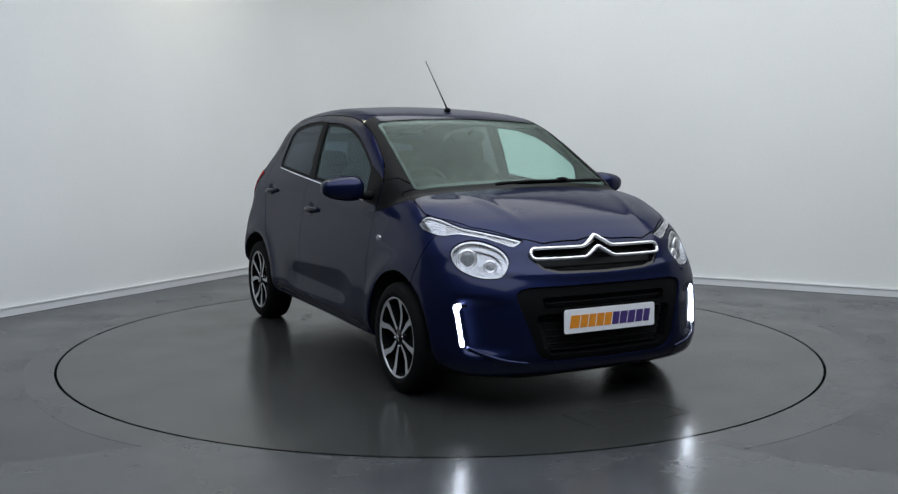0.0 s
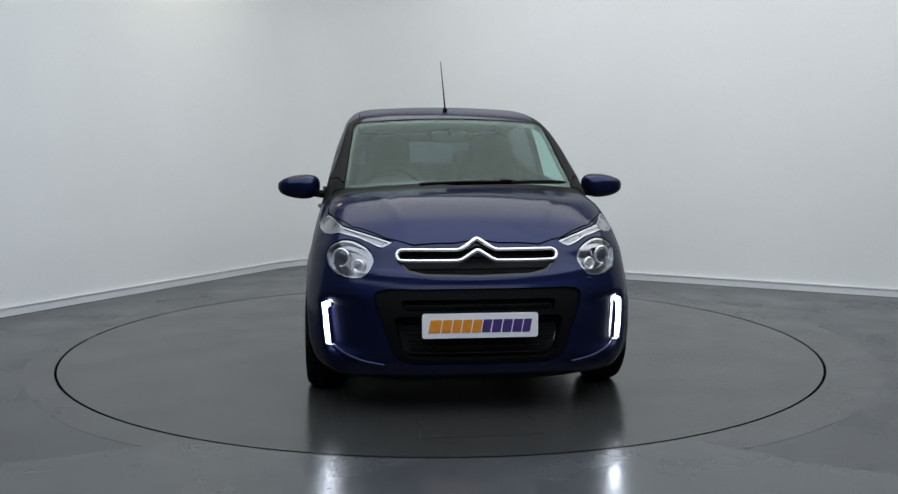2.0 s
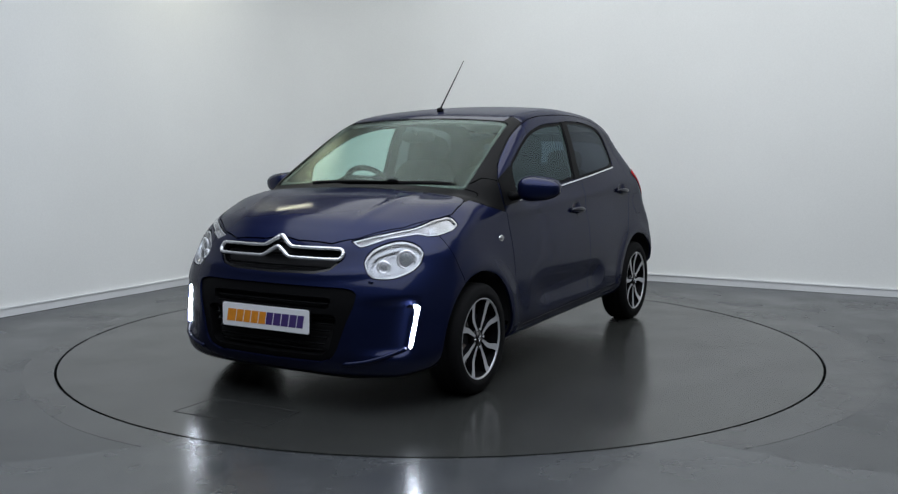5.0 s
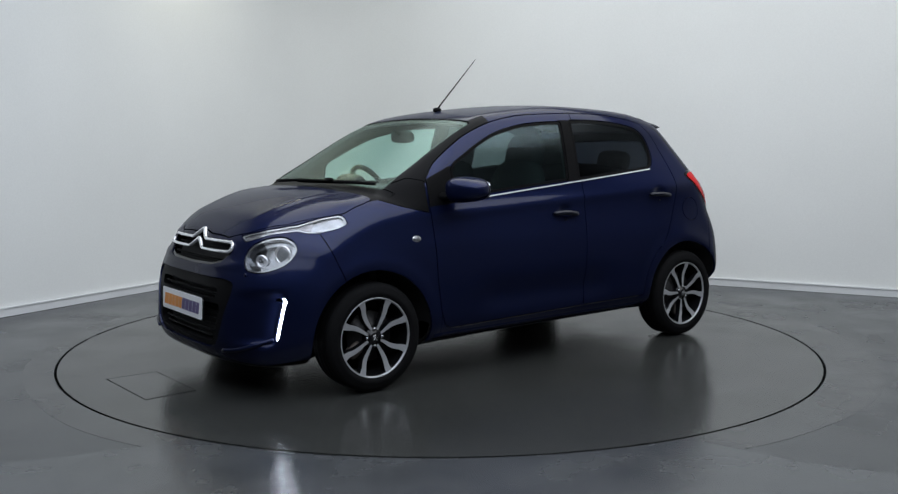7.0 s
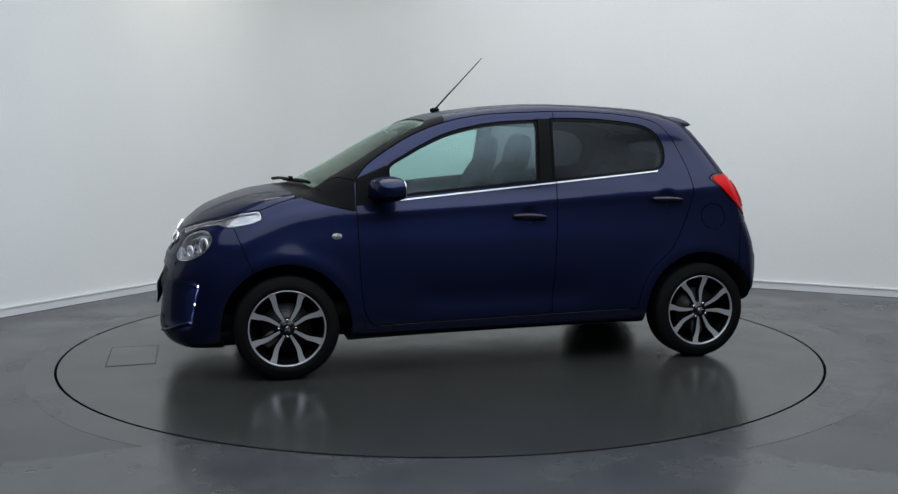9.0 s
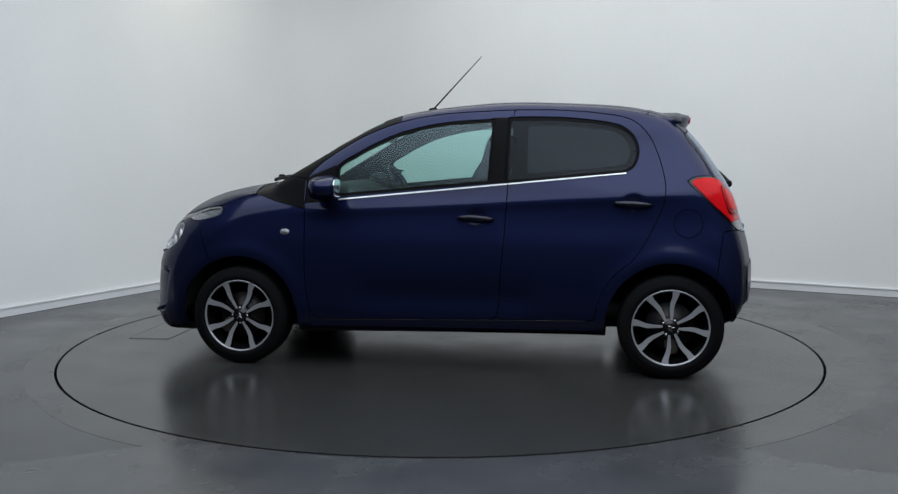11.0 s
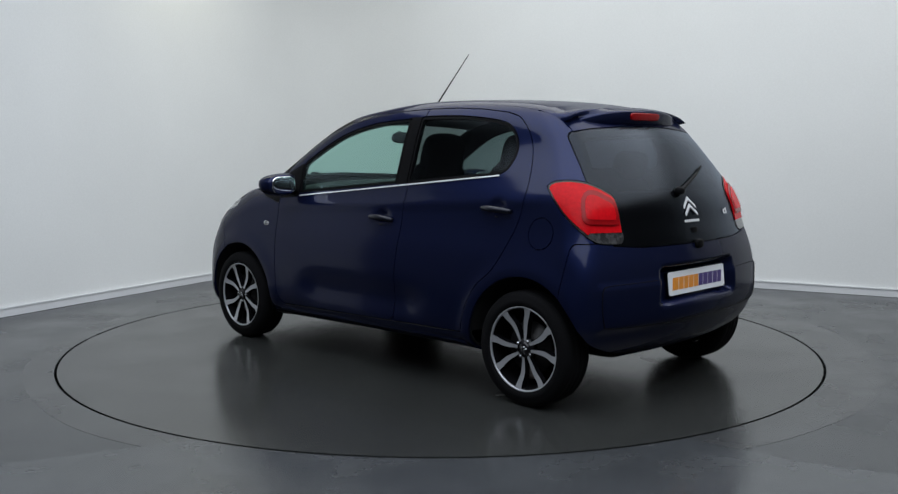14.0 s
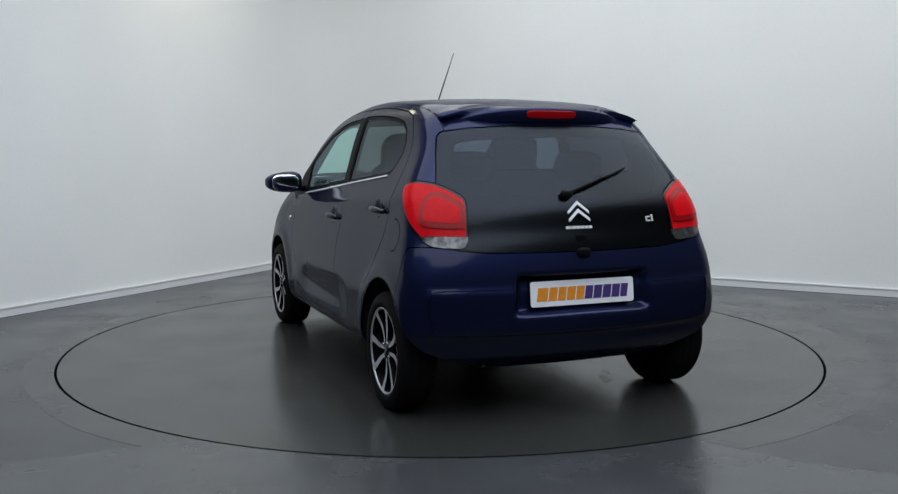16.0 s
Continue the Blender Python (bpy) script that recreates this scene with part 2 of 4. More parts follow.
# ---- the car's body as a field ----
def spline(points, per=12):
    """A Catmull-Rom curve through points."""
    p = np.array(points, float)
    q = np.vstack([2 * p[0] - p[1], p, 2 * p[-1] - p[-2]])
    out = []
    for i in range(1, len(q) - 2):
        a, b, c, d = q[i - 1:i + 3]
        for t in np.linspace(0, 1, per, endpoint=False):
            out.append(0.5 * (2 * b + (c - a) * t + (2 * a - 5 * b + 4 * c - d) * t * t + (3 * b - a - 3 * c + d) * t ** 3))
    return np.vstack([out, p[-1:]])


def signed(poly, px, py):
    """Signed distance of points to a closed polygon, negative inside."""
    px, py = np.asarray(px, float), np.asarray(py, float)
    a, b = np.array(poly, float), np.roll(np.array(poly, float), -1, axis=0)
    best, inside = np.full(px.shape, 1e9), np.zeros(px.shape, bool)
    for (ax, ay), (bx, by) in zip(a, b):
        ex, ey = bx - ax, by - ay
        wx, wy = px - ax, py - ay
        t = np.clip((wx * ex + wy * ey) / max(ex * ex + ey * ey, 1e-12), 0, 1)
        best = np.minimum(best, (wx - t * ex) ** 2 + (wy - t * ey) ** 2)
        if ay != by:
            inside ^= ((ay > py) != (by > py)) & (px < (bx - ax) * (py - ay) / (by - ay) + ax)
    return np.where(inside, -1, 1) * np.sqrt(best)


def step(a, b, v):
    s = np.clip((v - a) / (b - a), 0, 1)
    return s * s * (3 - 2 * s)


def smax(a, b, k):
    h = np.maximum(k - np.abs(a - b), 0) / k
    return np.maximum(a, b) + h * h * k * 0.25


PROFILE = [(1.5, 0.158), (1.622, 0.166), (1.671, 0.250), (1.672, 0.364), (1.664, 0.475), (1.642, 0.565), (1.608, 0.645), (1.575, 0.706), (1.543, 0.767), (1.486, 0.824), (1.397, 0.884), (1.2, 0.956), (0.997, 0.992), (0.894, 1.016), (0.653, 1.144), (0.417, 1.279), (0.25, 1.362), (0.051, 1.417), (-0.369, 1.461), (-0.72, 1.46), (-1.079, 1.439), (-1.276, 1.404), (-1.394, 1.354), (-1.513, 1.238), (-1.635, 1.069), (-1.706, 0.948), (-1.741, 0.844), (-1.768, 0.769), (-1.795, 0.665), (-1.808, 0.539), (-1.799, 0.391), (-1.736, 0.267), (-1.628, 0.211), (-1.5, 0.207), (-0.0, 0.189)]
_loop = spline(PROFILE + [PROFILE[0]], 6)[:-1]
_gx, _gz = np.linspace(-2.3, 2.3, 461), np.linspace(-0.1, 1.8, 191)
_table = signed(_loop, *np.meshgrid(_gx, _gz, indexing="ij"))


def table_at(x, z):
    u, v = np.clip((x + 2.3) * 100, 0, 459.999), np.clip((z + 0.1) * 100, 0, 189.999)
    i, j = u.astype(int), v.astype(int)
    s, t = u - i, v - j
    s2, t2 = s, t
    return ((_table[i, j] * (1 - s2) + _table[i + 1, j] * s2) * (1 - t2)
            + (_table[i, j + 1] * (1 - s2) + _table[i + 1, j + 1] * s2) * t2)


WIDTH = spline([(0.1, 0.7), (0.2, 0.75), (0.3, 0.785), (0.42, 0.79), (0.55, 0.787), (0.68, 0.774), (0.78, 0.754), (0.88, 0.733), (0.96, 0.708), (1.05, 0.686), (1.2, 0.648), (1.35, 0.594), (1.44, 0.554), (1.6, 0.472)], 10)
FRONT_HUB, REAR_HUB = (1.003, 0.268), (-1.337, 0.272)


def sheared(x, y, z):
    """Where a point would lie on the centre line: nose, screen and tail curve back towards the sides."""
    ay = np.abs(y)
    front = 0.094 * (ay / 0.575) ** 3.604 * (1 - 0.755 * step(0.85, 1.05, z)) * step(-0.3, 1.0, x)
    rear = 0.067 * (ay / 0.6) ** 2.116 * (1 + -0.018 * step(0.75, 1.0, z)) * step(0.9, 1.4, -x)
    return x + front - rear


def lamp_edge(z):
    """How far out the daytime lamp reaches."""
    return 0.696 + 0.112 * (z - 0.313)


def body(x, y, z):
    """The body's field: negative inside."""
    ay = np.abs(y)
    crown = 0.084 * y * y * step(0.5, 0.8, z)
    f1 = table_at(sheared(x, y, z), z + crown)
    belt = 0.07 * step(0.2, -1.1, x) * step(0.8, 1.0, z)      # the waist rises to the rear
    w = np.interp(z - belt, WIDTH[:, 0], WIDTH[:, 1])
    w = w - 0.046 * step(1.0, 1.7, x) - -0.012 * step(0.9, 1.7, -x) - 0.068 * step(0.2, 1.5, -x) * step(0.95, 1.25, z)
    for hx, hz in (FRONT_HUB, REAR_HUB):
        r = np.hypot(x - hx, z - hz)
        w = w + 0.010 * np.exp(-((r - 0.36) / 0.055) ** 2)
    w = w - 0.020 * np.exp(-((z - 0.40) / 0.09) ** 2) * step(0.60, 0.35, np.abs(x + 0.15))
    w = w + 0.006 * np.exp(-((z - 0.885 + 0.05 * x) / 0.028) ** 2) * step(0.75, 0.45, x) * step(-1.5, -1.2, x)
    f2 = (ay - w) * 0.93
    f = smax(f1, f2, 0.10)
    # bonnet creases, plate recess and the raised pad of the rear bumper
    f = f - 0.005 * np.exp(-((ay - 0.40 - 0.25 * (1.2 - x)) / 0.03) ** 2) * step(0.95, 1.1, x) * step(1.5, 1.3, x) * step(0.8, 0.86, z)
    tail = step(-1.50, -1.62, x)
    f = f - 0.007 * tail * step(0.725, 0.70, ay) * step(0.385, 0.402, z) * step(0.598, 0.584, z)
    f = f + 0.041 * tail * step(0.352 - 0.10 * (z - 0.50), 0.308 - 0.10 * (z - 0.50), ay) * step(0.474, 0.492, z) * step(0.655, 0.630, z)
    f = f + 0.006 * tail * step(0.40, 0.36, z)
    for hx, hz in ((-0.318, 0.840), (-1.138, 0.926)):      # hollows behind the door handles
        f = f + 0.011 * np.exp(-((np.hypot((x - hx) / 0.046, (z - hz) / 0.026)) ** 4)) * (ay > 0.5)
    nose = step(1.20, 1.40, x)
    f = f - 0.006 * nose * np.exp(-((z - 0.618 - 0.10 * ay * ay) / 0.016) ** 2) * step(0.62, 0.45, ay)
    edge = lamp_edge(z)                                    # a scoop that deepens outwards, with the daytime lamp on its outer wall
    deep = edge - 0.046
    pocket = np.clip((ay - 0.45) / (deep - 0.45), 0, 1) ** 1.15 * np.clip((edge - ay) / 0.046, 0, 1)
    return f + 0.042 * nose * pocket * step(0.540, 0.480, z) * step(0.258, 0.305, z)


def surface_net(fn, lo, hi, h):
    """A quad mesh of the zero surface of fn, with its normals."""
    ax = [np.arange(a, b + h, h) for a, b in zip(lo, hi)]
    X, Y, Z = np.meshgrid(*ax, indexing="ij")
    V = fn(X, Y, Z)
    S = V < 0
    nx, ny, nz = (len(a) - 1 for a in ax)
    corner = sum(S[i:nx + i, j:ny + j, k:nz + k].astype(int) for i in (0, 1) for j in (0, 1) for k in (0, 1))
    active = (corner > 0) & (corner < 8)
    index = np.full(active.shape, -1)
    cells = np.argwhere(active)
    index[active] = np.arange(len(cells))
    P = np.array(lo) + (cells + 0.5) * h
    for _ in range(8):
        e = 1e-3
        g = np.stack([fn(*(P + d).T) - fn(*(P - d).T) for d in np.eye(3) * e], -1) / (2 * e)
        P = P - np.clip(fn(*P.T) / np.maximum((g * g).sum(1), 0.2), -h / 2, h / 2)[:, None] * g
    quads = []
    for axis in range(3):
        a, b = [i for i in range(3) if i != axis]
        sl0, sl1 = [slice(None)] * 3, [slice(None)] * 3
        sl0[axis], sl1[axis] = slice(0, -1), slice(1, None)
        s0, s1 = S[tuple(sl0)], S[tuple(sl1)]
        e = np.argwhere(s0 != s1)
        ok = (e[:, a] > 0) & (e[:, b] > 0) & (e[:, a] < S.shape[a] - 1) & (e[:, b] < S.shape[b] - 1)
        e = e[ok]
        corners = []
        for da, db in ((-1, -1), (0, -1), (0, 0), (-1, 0)):
            c = e.copy()
            c[:, a] += da
            c[:, b] += db
            corners.append(index[tuple(c.T)])
        q = np.stack(corners, -1)
        flip = s0[tuple(e.T)] != (axis == 1)
        q[~flip] = q[~flip][:, ::-1]
        quads.append(q)
    return P, np.vstack(quads)


# ---- cutting the body into panels ----
def grow(poly):
    """A half outline (first axis from the middle) mirrored into a whole one."""
    return poly + [(-a, b) for a, b in reversed(poly) if abs(a) > 1e-6]


def split(mesh, values):
    """Cut a mesh along the zero line of values: the part below zero and the part above."""
    V, F = mesh
    V, values = np.asarray(V), np.asarray(values)
    verts, low, high, cuts = [tuple(v) for v in V], [], [], {}
    sign = values < 0
    for f in F:
        k = sum(sign[i] for i in f)
        if k == len(f):
            low.append(f)
        elif k == 0:
            high.append(f)
        else:
            a, b = [], []
            for i, j in zip(f, (*f[1:], f[0])):
                (a if sign[i] else b).append(i)
                if sign[i] != sign[j]:
                    key = (min(i, j), max(i, j))
                    if key not in cuts:
                        p, q = key
                        t = values[p] / (values[p] - values[q])
                        cuts[key] = len(verts)
                        verts.append(tuple(V[p] + (V[q] - V[p]) * t))
                    a.append(cuts[key])
                    b.append(cuts[key])
            if len(a) > 2:
                low.append(tuple(a))
            if len(b) > 2:
                high.append(tuple(b))
    return pack(verts, low), pack(verts, high)


def pack(verts, faces):
    used = sorted({i for f in faces for i in f})
    to = {i: k for k, i in enumerate(used)}
    return np.array([verts[i] for i in used]).reshape(-1, 3), [tuple(to[i] for i in f) for f in faces]


def take(mesh, fn, gap=0.0025):
    """Take the region fn < 0 out of a mesh, with a joint of twice the gap round it."""
    V, F = mesh
    if not len(V):
        return mesh, mesh
    inner, _ = split(mesh, fn(*V.T) + gap)
    _, rest = split(mesh, fn(*V.T) - gap)
    return inner, rest


def normals_of(V, e=0.014):
    g = np.stack([body(*(V + d).T) - body(*(V - d).T) for d in np.eye(3) * e], -1)
    return g / np.maximum(np.linalg.norm(g, axis=1), 1e-9)[:, None]


def panel(name, mesh, mat, parent, depth=0.014, lift=0.0, label="", both=False):
    """A body panel: the outer skin with turned-in edges, shaded by the body's own curvature."""
    V, F = mesh
    N = normals_of(V)
    V = V + N * lift
    verts, norms, faces = list(V), list(N), list(F)
    if both:
        n = len(V)
        verts += list(V - N * depth)
        norms += list(-N)
        faces += [tuple(n + i for i in reversed(f)) for f in F]
    count = {}
    for f in F:
        for i, j in zip(f, (*f[1:], f[0])):
            count[(i, j)] = 1
    for i, j in count:
        if (j, i) in count:
            continue
        out = np.cross(V[j] - V[i], N[i])
        out = out / max(np.linalg.norm(out), 1e-9)
        k = len(verts)
        verts += [V[i], V[j], V[j] - N[j] * depth, V[i] - N[i] * depth]
        norms += [out] * 4
        faces.append((k + 1, k, k + 3, k + 2))
    ob = mesh_object(name, verts, faces, mat, parent, True, label)
    ob.data.normals_split_custom_set_from_vertices([tuple(v) for v in norms])
    return ob


def side_poly(poly, inner=0.35):
    return lambda x, y, z: np.maximum(signed(poly, x, z), inner - np.abs(y))


def end_poly(poly, lo=-9.0, hi=9.0):
    return lambda x, y, z: np.maximum(signed(poly, y, z), np.maximum(lo - x, x - hi))


def corner_poly(poly, way, lo):
    """An outline on a rounded corner, in the plane of (way * x - |y|) and z."""
    return lambda x, y, z: np.maximum(signed(poly, way * x - np.abs(y), z), lo - way * x)


def chrome_z(x):
    return 0.957 - 0.0955 * x


FWIN = spline([(0.455, 0.935), (0.458, 1.03), (0.45, 1.105), (0.36, 1.162), (0.25, 1.222), (0.11, 1.282), (-0.07, 1.325),
               (-0.22, 1.343), (-0.405, 1.352)], 5).tolist() + [(-0.395, 1.2), (-0.385, 1.012)]
RWIN = spline([(-0.478, 1.362), (-0.63, 1.363), (-0.80, 1.357), (-1.0, 1.334), (-1.09, 1.305), (-1.145, 1.25), (-1.165, 1.175),
               (-1.14, 1.10), (-1.09, 1.070)], 5).tolist() + [(-0.466, 1.012)]
DOOR_TOP = [(-0.505, 1.402), (-0.22, 1.390), (-0.05, 1.374), (0.13, 1.336), (0.31, 1.268), (0.45, 1.188), (0.56, 1.112), (0.625, 1.04)]
FDOOR = [(0.632, 0.89), (0.627, 0.78), (0.622, 0.53), (0.605, 0.36), (0.575, 0.285), (0.54, 0.268), (-0.40, 0.288), (-0.437, 0.31),
         (-0.445, 0.40), (-0.455, 0.57), (-0.472, 0.75), (-0.483, 1.0), (-0.49, 1.19)] + spline(DOOR_TOP, 4).tolist()
RDOOR_BACK = [(-1.04, 1.372), (-1.13, 1.345), (-1.20, 1.285), (-1.245, 1.21), (-1.285, 1.09), (-1.30, 0.97), (-1.27, 0.85),
              (-1.20, 0.71), (-1.135, 0.615), (-1.05, 0.545), (-0.985, 0.45), (-0.955, 0.36), (-0.945, 0.30)]
RDOOR = [(-0.437, 0.29), (-0.445, 0.40), (-0.455, 0.57), (-0.472, 0.75), (-0.483, 1.0), (-0.49, 1.19), (-0.505, 1.402),
         (-0.70, 1.402), (-0.88, 1.392)] + spline(RDOOR_BACK, 4).tolist()
SAIL = [(0.945, 0.952), (0.80, 0.905), (0.638, 0.868), (0.638, 1.03), (0.72, 1.045), (0.84, 1.0)]
BONNET = grow([(0, 1.53), (0.10, 1.542), (0.29, 1.536), (0.405, 1.488), (0.565, 1.355), (0.655, 1.20), (0.682, 1.11), (0.672, 1.0),
               (0.655, 0.935), (0.40, 0.985), (0, 1.0)])
TAILGATE = grow([(0, 1.303), (0.20, 1.300), (0.40, 1.288), (0.53, 1.272), (0.552, 1.25), (0.58, 1.17), (0.605, 1.08), (0.625, 1.0), (0.615, 0.80),
                 (0.59, 0.762), (0.43, 0.747), (0.12, 0.744), (0, 0.744)])
REAR_VIEW = grow([(0, 1.275), (0.38, 1.262), (0.49, 1.245), (0.545, 1.10), (0.46, 0.985), (0, 0.985)])
TAIL_LAMP = spline([(0.70, 1.025), (0.75, 1.047), (0.84, 1.053), (0.95, 1.042), (1.07, 1.005), (1.135, 0.965), (1.17, 0.85), (1.175, 0.775),
                    (1.10, 0.768), (0.99, 0.778), (0.90, 0.82), (0.80, 0.89), (0.73, 0.97), (0.70, 1.025)], 5)[:-1].tolist()
HEAD_LAMP = spline([(1.06, 0.638), (1.065, 0.69), (1.00, 0.742), (0.87, 0.774), (0.77, 0.772), (0.70, 0.742), (0.695, 0.70), (0.765, 0.648),
                    (0.90, 0.615), (1.02, 0.615), (1.06, 0.638)], 5)[:-1].tolist()
UP_LAMP = [(1.135, 0.772), (1.00, 0.796), (0.88, 0.813), (0.72, 0.832), (0.57, 0.864), (0.46, 0.876), (0.43, 0.868), (0.395, 0.834),
           (0.45, 0.812), (0.57, 0.793), (0.64, 0.793), (0.71, 0.803), (0.90, 0.785), (1.08, 0.746)]
GRILLE = grow([(0, 0.778), (0.05, 0.752), (0.10, 0.748), (0.33, 0.746), (0.365, 0.725), (0.365, 0.69), (0.32, 0.645), (0.24, 0.628), (0, 0.622)])
INTAKE = grow([(0, 0.572), (0.40, 0.572), (0.455, 0.562), (0.47, 0.545), (0.462, 0.49), (0.43, 0.41), (0.39, 0.29), (0.36, 0.25),
               (0.30, 0.232), (0, 0.228)])
SLOT = grow([(0, 0.527), (0.345, 0.527), (0.352, 0.515), (0.342, 0.475), (0, 0.475)])
LOWER = grow([(0, 0.452), (0.36, 0.452), (0.385, 0.44), (0.35, 0.29), (0.31, 0.262), (0, 0.256)])


DAYTIME = [(0.708, 0.490), (0.6895, 0.306), (0.685, 0.297), (0.671, 0.297), (0.665, 0.306), (0.682, 0.473), (0.678, 0.480), (0.650, 0.482),
           (0.649, 0.494), (0.701, 0.497)]


def drl_poly(x, y, z):
    return np.maximum(signed(DAYTIME, np.abs(y), z), 1.2 - x)


def arch(hub, r):
    return lambda x, y, z: np.maximum(np.hypot(x - hub[0], z - hub[1]) - r, 0.42 - np.abs(y))


def windscreen(x, y, z):
    u = sheared(x, y, z)
    return smax(np.maximum(u - 0.885, 0.232 - u), np.maximum(np.abs(y) - (0.548 + 0.062 * (u - 0.22) / 0.7), 0.9 - z), 0.03)


def roof_fn(x, y, z):
    u = sheared(x, y, z)
    return np.maximum(np.maximum(u - 0.226, -1.245 - u), np.maximum(np.abs(y) - 0.515, 1.2 - z))


def cowl_fn(x, y, z):
    u = sheared(x, y, z)
    return np.maximum(np.maximum(0.88 - u, u - 1.12), np.maximum(np.abs(y) - 0.665, 0.88 - z))


def bumper_front_fn(x, y, z):
    return (1.19 + (z - 0.62) * 0.4) - x


def bumper_rear_fn(x, y, z):
    return smax(x + 1.565 - (0.60 - z) * 0.15, z - 0.775, 0.02)


# further paints of the car
GLASS_CLEAR = glass("clear_green_glass", (0.72, 0.89, 0.83), 0.24, 0.031, (0.84, 1.0, 0.92))
SIDE_GLASS = glass("side_window_glass", (0.62, 0.84, 0.79), 0.20, 0.055, (0.72, 0.92, 1.0))
GLASS_DARK = glass("privacy_glass", (0.17, 0.19, 0.20), 0.22, 0.014, (0.8, 0.9, 1.0))
GLASS_REAR = glass("tailgate_glass", (0.085, 0.10, 0.135), 0.24, 0.028, (0.78, 0.86, 1.0), 0.9)
LENS = glass("lamp_cover", (0.97, 0.97, 0.98))
FRIT = material("black_glass_border", (0.005, 0.005, 0.006), 0.35, 0, 0.0, spec=0.25)
RED_LENS = material("red_lamp_lens", (0.52, 0.004, 0.008), 0.24, 0, 0.06, spec=0.08, coat_rough=0.10, mottle=0.10, scale=60)
RED_DEEP = material("deep_red_lens", (0.26, 0.002, 0.004), 0.22, 0, 0.08, spec=0.2, mottle=0.08, scale=140)
WHITE_LENS = material("ribbed_clear_lens", (0.22, 0.22, 0.23), 0.25, 0.4, 0.1, mottle=0.6, scale=55)
BOWL = material("silvered_reflector", (0.36, 0.375, 0.40), 0.20, 0.75, 0.3, mottle=0.30, scale=24)
REVERSE_LENS = material("reversing_lamp_lens", (0.09, 0.088, 0.09), 0.14, 0.6, 0.5, mottle=0.75, scale=38)
LED = material("daytime_led", (0.9, 0.93, 1.0), 0.3, emit=(0.80, 0.88, 1.0), strength=44.0)
INNER = material("interior_trim", (0.010, 0.0105, 0.011), 0.7, spec=0.2, mottle=0.12, scale=70, bump=0.1)
LINING = material("headlining_cloth", (0.30, 0.30, 0.29), 0.9, mottle=0.06, scale=200)
CLOTH = material("seat_cloth", (0.009, 0.0095, 0.0105), 0.9, spec=0.1, mottle=0.25, scale=160, bump=0.2)
SILVER = material("badge_silver", (0.80, 0.81, 0.83), 0.25, 0.3)
SATIN = material("satin_silver", (0.62, 0.63, 0.65), 0.22, 1.0)
PLATE = material("plate_white", (0.80, 0.81, 0.83), 0.3, mottle=0.02, scale=30)
ORANGE = material("plate_orange", (0.72, 0.26, 0.02), 0.4, mottle=0.1, scale=40)
PURPLE = material("plate_purple", (0.06, 0.035, 0.16), 0.4, mottle=0.1, scale=40)
MIRROR = material("mirror_silver", (0.85, 0.87, 0.88), 0.02, 1.0)
PROJECTOR = material("projector_glass", (0.06, 0.07, 0.085), 0.04, 0.2, 1.0)
BRAKE = material("brake_steel", (0.035, 0.034, 0.034), 0.45, 0.7, mottle=0.15, scale=60)

CALIPER = material("cast_caliper_metal", (0.10, 0.085, 0.075), 0.6, 0.3, mottle=0.3, scale=40)
# the silvered reflector again, with the lamp interior's shade put into its colour
HEAD_BOWL = material("shaded_reflector", (0.23, 0.24, 0.255), 0.14, 0.85, 0.2, mottle=0.45, scale=30)

car = new("car")
tagged(car, "dark blue metallic five-door hatchback standing on the turntable", "car")

_P, _Q = surface_net(body, (-1.97, -0.95, 0.1), (1.9, 0.95, 1.6), 0.017)
SKIN = (_P, [tuple(int(i) for i in q) for q in _Q])
rest = SKIN

# wheel openings and the underside
for hub in (FRONT_HUB, REAR_HUB):
    _, rest = split(rest, arch(hub, 0.338)(*rest[0].T))
under, rest = split(rest, rest[0][:, 2] - 0.205 - 0.02 * (rest[0][:, 0] < -1.4) + 0.038 * step(1.22, 1.40, rest[0][:, 0]))

wscreen, rest = take(rest, windscreen, 0.003)
fwin, rest = take(rest, side_poly(FWIN), 0.003)
rwin, rest = take(rest, side_poly(RWIN), 0.003)
uplamp, rest = take(rest, corner_poly(UP_LAMP, 1, 1.0))
headlamp, rest = take(rest, corner_poly(HEAD_LAMP, 1, 1.2), 0.003)
taillamp, rest = take(rest, corner_poly(TAIL_LAMP, -1, 1.2))
tailgate, rest = take(rest, end_poly(TAILGATE, hi=-1.2))
drl, rest = take(rest, drl_poly, 0.0015)
grille, rest = take(rest, end_poly(GRILLE, lo=1.3), 0.001)
intake, rest = take(rest, end_poly(INTAKE, lo=1.3), 0.001)
bonnet, rest = take(rest, lambda x, y, z: np.maximum(signed(BONNET, y, x), 0.72 - z))
roof, rest = take(rest, roof_fn)
cowl, rest = take(rest, cowl_fn, 0.0015)
sail, rest = take(rest, side_poly(SAIL), 0.0015)
fdoor, rest = take(rest, side_poly(FDOOR))
rdoor, rest = take(rest, side_poly(RDOOR))
fuel, rest = take(rest, lambda x, y, z: np.maximum(np.hypot(x + 1.415, z - 0.81) - 0.072, -y), 0.002)
fbumper, rest = take(rest, bumper_front_fn)
rbumper, rest = take(rest, bumper_rear_fn)
